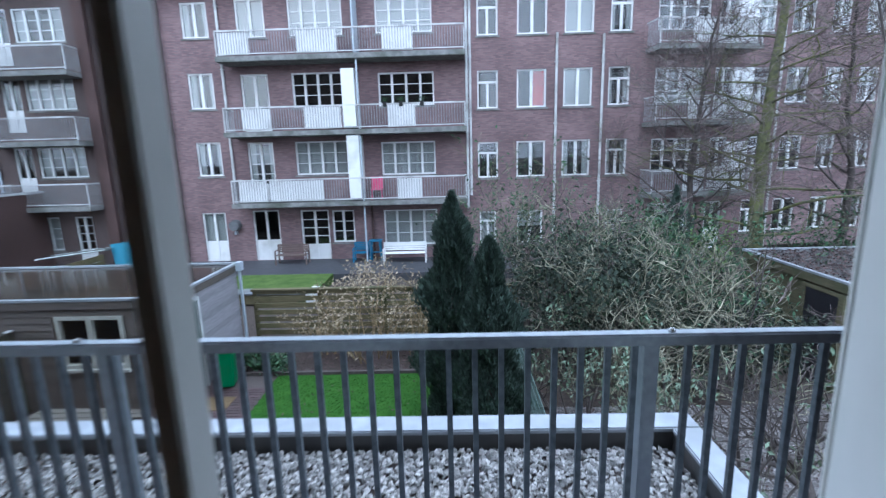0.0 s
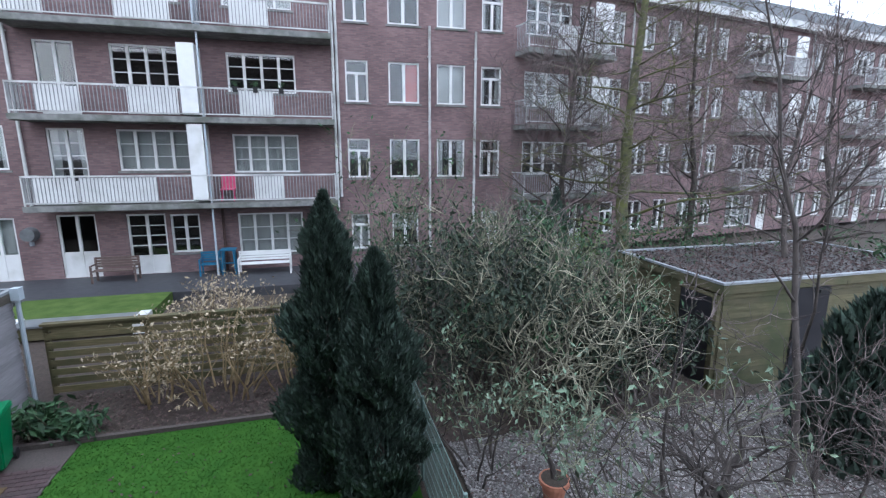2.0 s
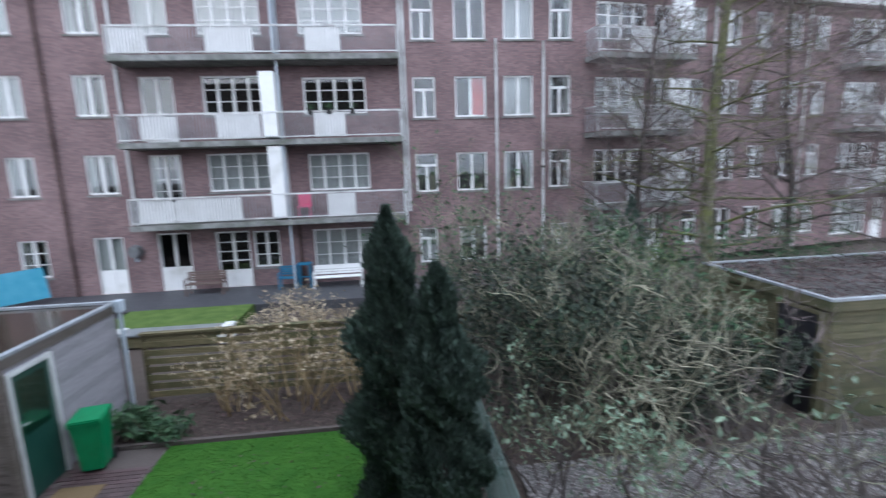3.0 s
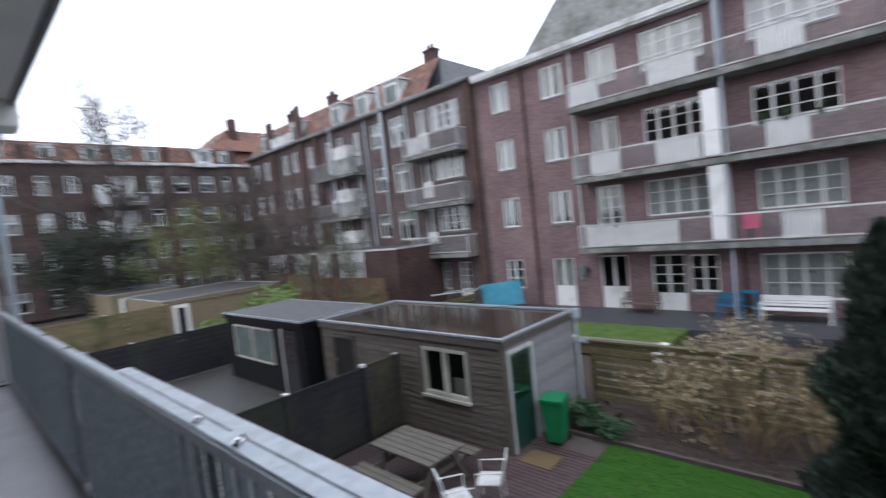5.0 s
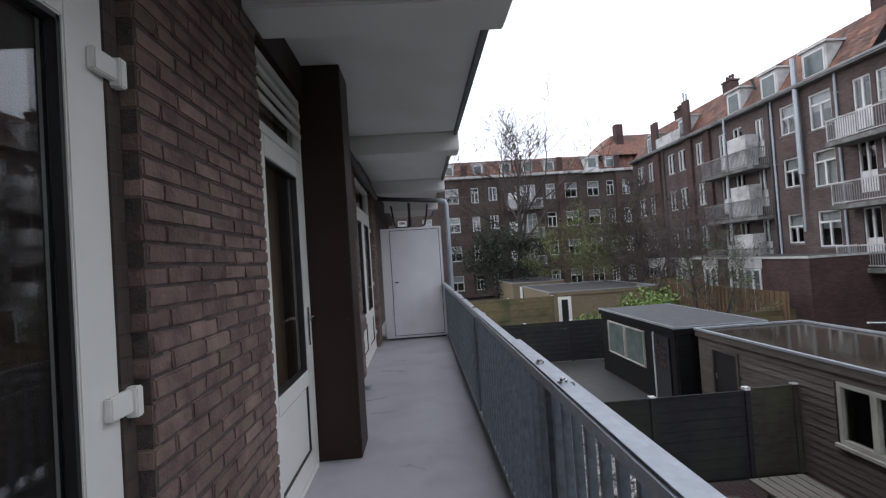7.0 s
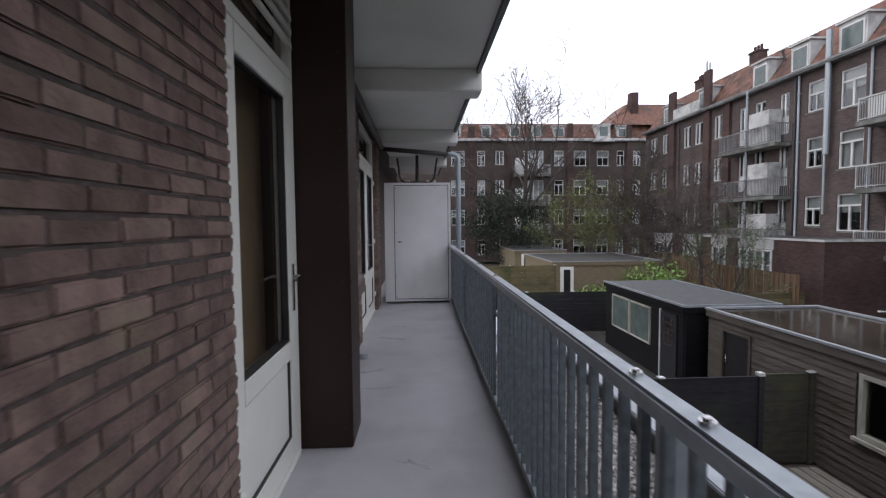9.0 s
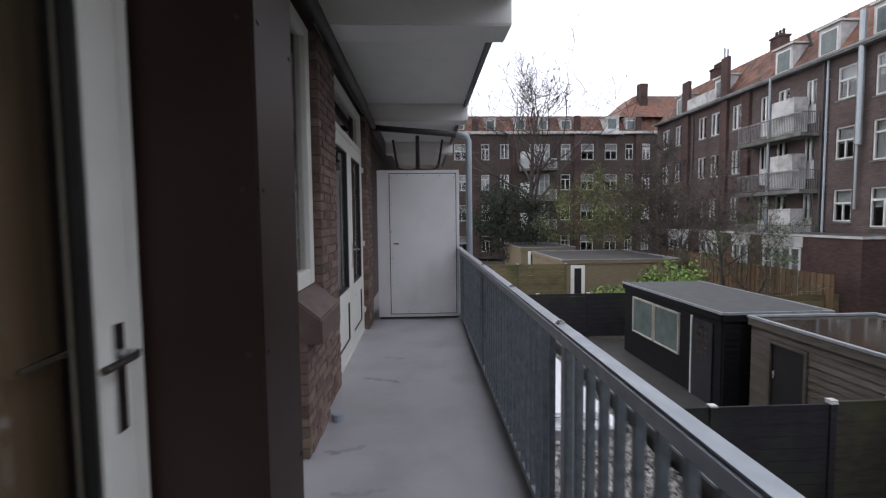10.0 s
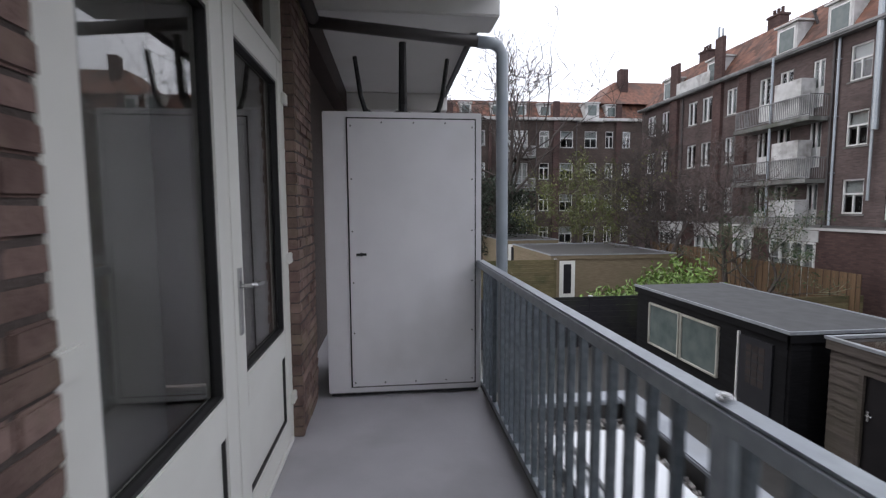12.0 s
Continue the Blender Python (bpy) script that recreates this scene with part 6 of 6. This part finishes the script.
shrub("leafy_plant", (4.0, 9.8, G), 0.4, 0.4, 10, 101, "low green plant at the edge of the bed", M_BARK, M_MOSSTWIG, levels=1, leafer=leaf_fn(0.09, 6, 0.1), leafmat=M_LEAF, category="plant")
shrub("laurel", (-13.6, 9.3, G), 0.8, 2.0, 12, 103, "bright green laurel behind the dark fence", M_BARK, M_MOSSTWIG, levels=2, leafer=leaf_fn(0.11, 9, 0.14), leafmat=M_YLEAF, wob=0.25)
shrub("laurel", (-14.2, 11.9, G), 1.4, 2.5, 26, 105, "wide bright green laurel beside the black shed", M_BARK, M_MOSSTWIG, levels=2, leafer=leaf_fn(0.11, 9, 0.14), leafmat=M_YLEAF, wob=0.25)
shrub("hedge", (17.0, 17.5, G), 2.2, 2.0, 24, 107, "low green hedge near the terrace", M_BARK, M_MOSSTWIG, levels=3, leafer=leaf_fn(0.08, 4, 0.12), leafmat=M_YLEAF)
shrub("undergrowth", (24, 9.5, G), 3.0, 2.6, 26, 109, "dark evergreen undergrowth in a back garden", M_BARK, M_MOSSTWIG, levels=3, leafer=leaf_fn(0.09, 4, 0.15), leafmat=M_LEAF)
shrub("shrub", (19.5, 13.0, G), 2.2, 3.0, 22, 111, "evergreen undergrowth behind the timber shed", M_BARK, M_MOSSTWIG, levels=3, leafer=leaf_fn(0.07, 4, 0.15), leafmat=M_LEAF)
shrub("shrub", (0.4, 3.9, G), 0.3, 0.8, 8, 113, "small evergreen plant beside the fence", M_BARK, M_MOSSTWIG, levels=1, leafer=leaf_fn(0.05, 6, 0.06), leafmat=M_LEAF, category="plant")

stub = solid("drain_stub", MB().tube([(3.2, 0.065, 0), (3.2, 0.065, 0.05)], 0.045, 12), M_GREY, "short grey drain pipe stub on the floor", "drain")
# grass blades, litter, pebbles
gb = MB()
rnd = random.Random(77)
for x0, x1, y0, y1, cnt in ((4.12, 9.45, 3.0, 9.58, 30000),):
    for i in range(cnt):
        x, y = rnd.uniform(x0, x1), rnd.uniform(y0, y1)
        a = rnd.uniform(0, 3.14)
        dx, dy = math.cos(a) * 0.012, math.sin(a) * 0.012
        k = len(gb.v)
        zg = G if y < 12 else -3.07
        gb.v += [(x - dx, y - dy, zg), (x + dx, y + dy, zg), (x + rnd.gauss(0, 0.015), y + rnd.gauss(0, 0.015), zg + rnd.uniform(0.012, 0.026))]
        gb.f.append((k, k + 1, k + 2))
tagged(part("grass_blades", gb, M_BLADE, None, "short green turf blades on the lawns", kind="stuff"))
lt = MB()
for x0, x1, y0, y1, cnt in ((10.2, 18, 3.0, 8.0, 3500), (3.0, 9.6, 9.75, 11.5, 4500), (4.5, 9.2, 7.2, 9.2, 130), (9.6, 16, 8, 14, 6000), (-1, 4.3, 3, 8, 120)):
    for i in range(cnt):
        m_ = pose(rnd.uniform(x0, x1), rnd.uniform(y0, y1), G + (0.012 if x0 > 4.4 and cnt > 200 else 0.03), rnd.uniform(-35, 35), rnd.uniform(-35, 35), rnd.uniform(0, 360))
        s = rnd.uniform(0.015, 0.04)
        lt.quad(*[m_ @ Vector(v) for v in ((-s, 0, 0), (0, -s * 0.6, s * 0.2), (s, 0, 0), (0, s * 0.6, s * 0.2))])
tagged(part("leaf_litter", lt, M_LEAFLIT, None, "dead leaves scattered on beds and gravel", kind="stuff"))
gv = MB()
for i in range(26000):
    x, y = 10.2 + 7.3 * rnd.random() ** 1.3, rnd.uniform(2.65, 8.0)
    s = rnd.uniform(0.012, 0.024)
    m_ = pose(x, y, G + 0.004, rnd.uniform(-30, 30), rnd.uniform(-30, 30), rnd.uniform(0, 360))
    k = len(gv.v)
    gv.v += [tuple(m_ @ Vector(v)) for v in ((s * 1.5, 0, 0), (0, s, 0), (-s * 1.4, 0.1 * s, 0), (0, -s, 0), (0.2 * s, 0, s * 0.8))]
    gv.f += [(k, k + 1, k + 4), (k + 1, k + 2, k + 4), (k + 2, k + 3, k + 4), (k + 3, k, k + 4)]
tagged(part("gravel_stones", gv, M_STONE, None, "pale angular gravel stones", kind="stuff"))
structure("roof_bed", MB().box(-0.22, 9.82, 1.245, 2.36, -0.42, -0.4), M_MORTAR, "dark roof felt under the pebbles")
pb = MB()
for i in range(21000):
    x, y = rnd.uniform(-0.2, 9.8), rnd.uniform(1.26, 2.34)
    if 0.2 < x < 2.84 and 1.56 < y < 2.2:
        continue
    s = rnd.uniform(0.011, 0.024)
    m_ = pose(x, y, -0.385 + rnd.uniform(0, 0.025), rnd.uniform(-30, 30), rnd.uniform(-30, 30), rnd.uniform(0, 360))
    k = len(pb.v)
    pb.v += [tuple(m_ @ Vector(v)) for v in ((s * 1.5, 0, 0), (0, s, 0), (-s * 1.4, 0.1 * s, 0), (0, -s, 0), (0.2 * s, 0, s * 0.8), (0, 0, -s * 0.7))]
    pb.f += [(k, k + 1, k + 4), (k + 1, k + 2, k + 4), (k + 2, k + 3, k + 4), (k + 3, k, k + 4)]
tagged(part("roof_pebbles", pb, M_PEBBLE, None, "pale river pebbles covering the flat roof", kind="stuff"))

# ---- pieces: bricks, boards, pavers ----
def brick_shapes(depth):
    out = {}
    for ln in (0.205, 0.1, 0.15):
        ms = []
        for k in range(4):
            r_ = random.Random(k + int(ln * 1000))
            b = MB().box(0, ln, -depth, 0, 0, 0.0565)
            b.v = [(v[0] + r_.uniform(-0.002, 0.002), v[1] + (r_.uniform(-0.004, 0.003) if v[1] == 0 else 0), v[2] + r_.uniform(-0.002, 0.002)) for v in b.v]
            ms.append(b.mesh("brick", M_BRICK, bevel=0.006))
        out[ln] = ms
    return out


BS = brick_shapes(0.16)


def brick_pier(name, x0, x1, yf, z0, z1, label, seed):
    core = structure(name, MB().box(x0 + 0.008, x1 - 0.008, -0.2, yf - 0.007, z0, z1), M_MORTAR, label)
    r_ = random.Random(seed)
    z, row = z0, 0
    while z < z1 - 0.03:
        x = x0 + (0 if row % 2 else -0.105)
        while x < x1 - 0.02:
            a = max(x, x0)
            b_ = min(x + 0.205, x1)
            w_ = b_ - a
            if w_ > 0.03:
                ln = min((0.205, 0.15, 0.1), key=lambda q: abs(q - w_))
                m_ = pose(a + r_.uniform(-0.001, 0.001), yf + r_.uniform(-0.003, 0.003), z, r_.uniform(-0.6, 0.6), 0, r_.uniform(-0.6, 0.6)) @ Matrix.Diagonal((w_ / ln, 1, 1, 1))
                part("brick", r_.choice(BS[ln]), None, core, m=m_)
            x += 0.2085
        z += 0.062
        row += 1
    return core


brick_pier("wall_pier", 6.14, 7.195, YF, 0.0, 2.62, "weathered brown brick pier between two doors", 1)
brick_pier("wall_pier", 2.51, 3.13, YF, 0.0, 2.62, "brown brick pier beside the window", 2)
brick_pier("wall_low", 3.13, 3.72, YF + 0.03, 0.0, 0.655, "brown brick parapet under the window sill", 3)
brick_pier("wall_pier", 0.0, 0.57, YF + 0.01, 0.0, 2.62, "brown brick pier beside the cabinet", 4)
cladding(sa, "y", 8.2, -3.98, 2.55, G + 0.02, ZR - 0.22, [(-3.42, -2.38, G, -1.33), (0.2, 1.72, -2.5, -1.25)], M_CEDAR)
# paler boards on the face that looks along +x
cladding(sa, "x", 2.6, 8.25, 11.15, G + 0.02, ZR - 0.22, [(8.25, 9.19, G, -1.23)], M_CEDAR_PALE)
cladding(sb, "y", 7.8, -9.8, -4.45, G + 0.02, ZR - 0.22, [(-9.1, -6.25, -2.5, -1.33), (-5.66, -4.75, G, -1.25)], M_BLACKWOOD)
cladding(sb, "x", -4.4, 7.8, 8.2, G + 0.02, ZR - 0.22, [], M_BLACKWOOD)
cladding(sc_, "y", 8.1, 15.62, 21.9, G + 0.02, ZR - 0.24, [(17.55, 18.45, G, -1.2)], M_GREENSHED)
pv = MB().box(0, 0.2, 0, 0.1, -0.05, 0).mesh("brick", M_PAVE, bevel=0.004)
paving = bpy.data.objects["paving"]
cnt = 0
y = 4.1
while y < 9.5:
    x = 2.7 + (0.1 if int(y * 10) % 2 else 0)
    while x < 4.0 and cnt < 300:
        part("brick", pv, None, paving, m=pose(x, y, G))
        x += 0.207
        cnt += 1
    y += 0.107
js = MB()
y = 2.8
while y < 9.5:
    x = -0.5 + (0.1 if int(y * 10) % 2 else 0)
    while x < 3.9:
        if not (x >= 2.6 and y >= 4.09):
            js.box(x, x + 0.2, y, y + 0.1, G - 0.05, G)
        x += 0.207
    y += 0.107
part("paving_rest", js, M_PAVE, paving, kind="stuff")
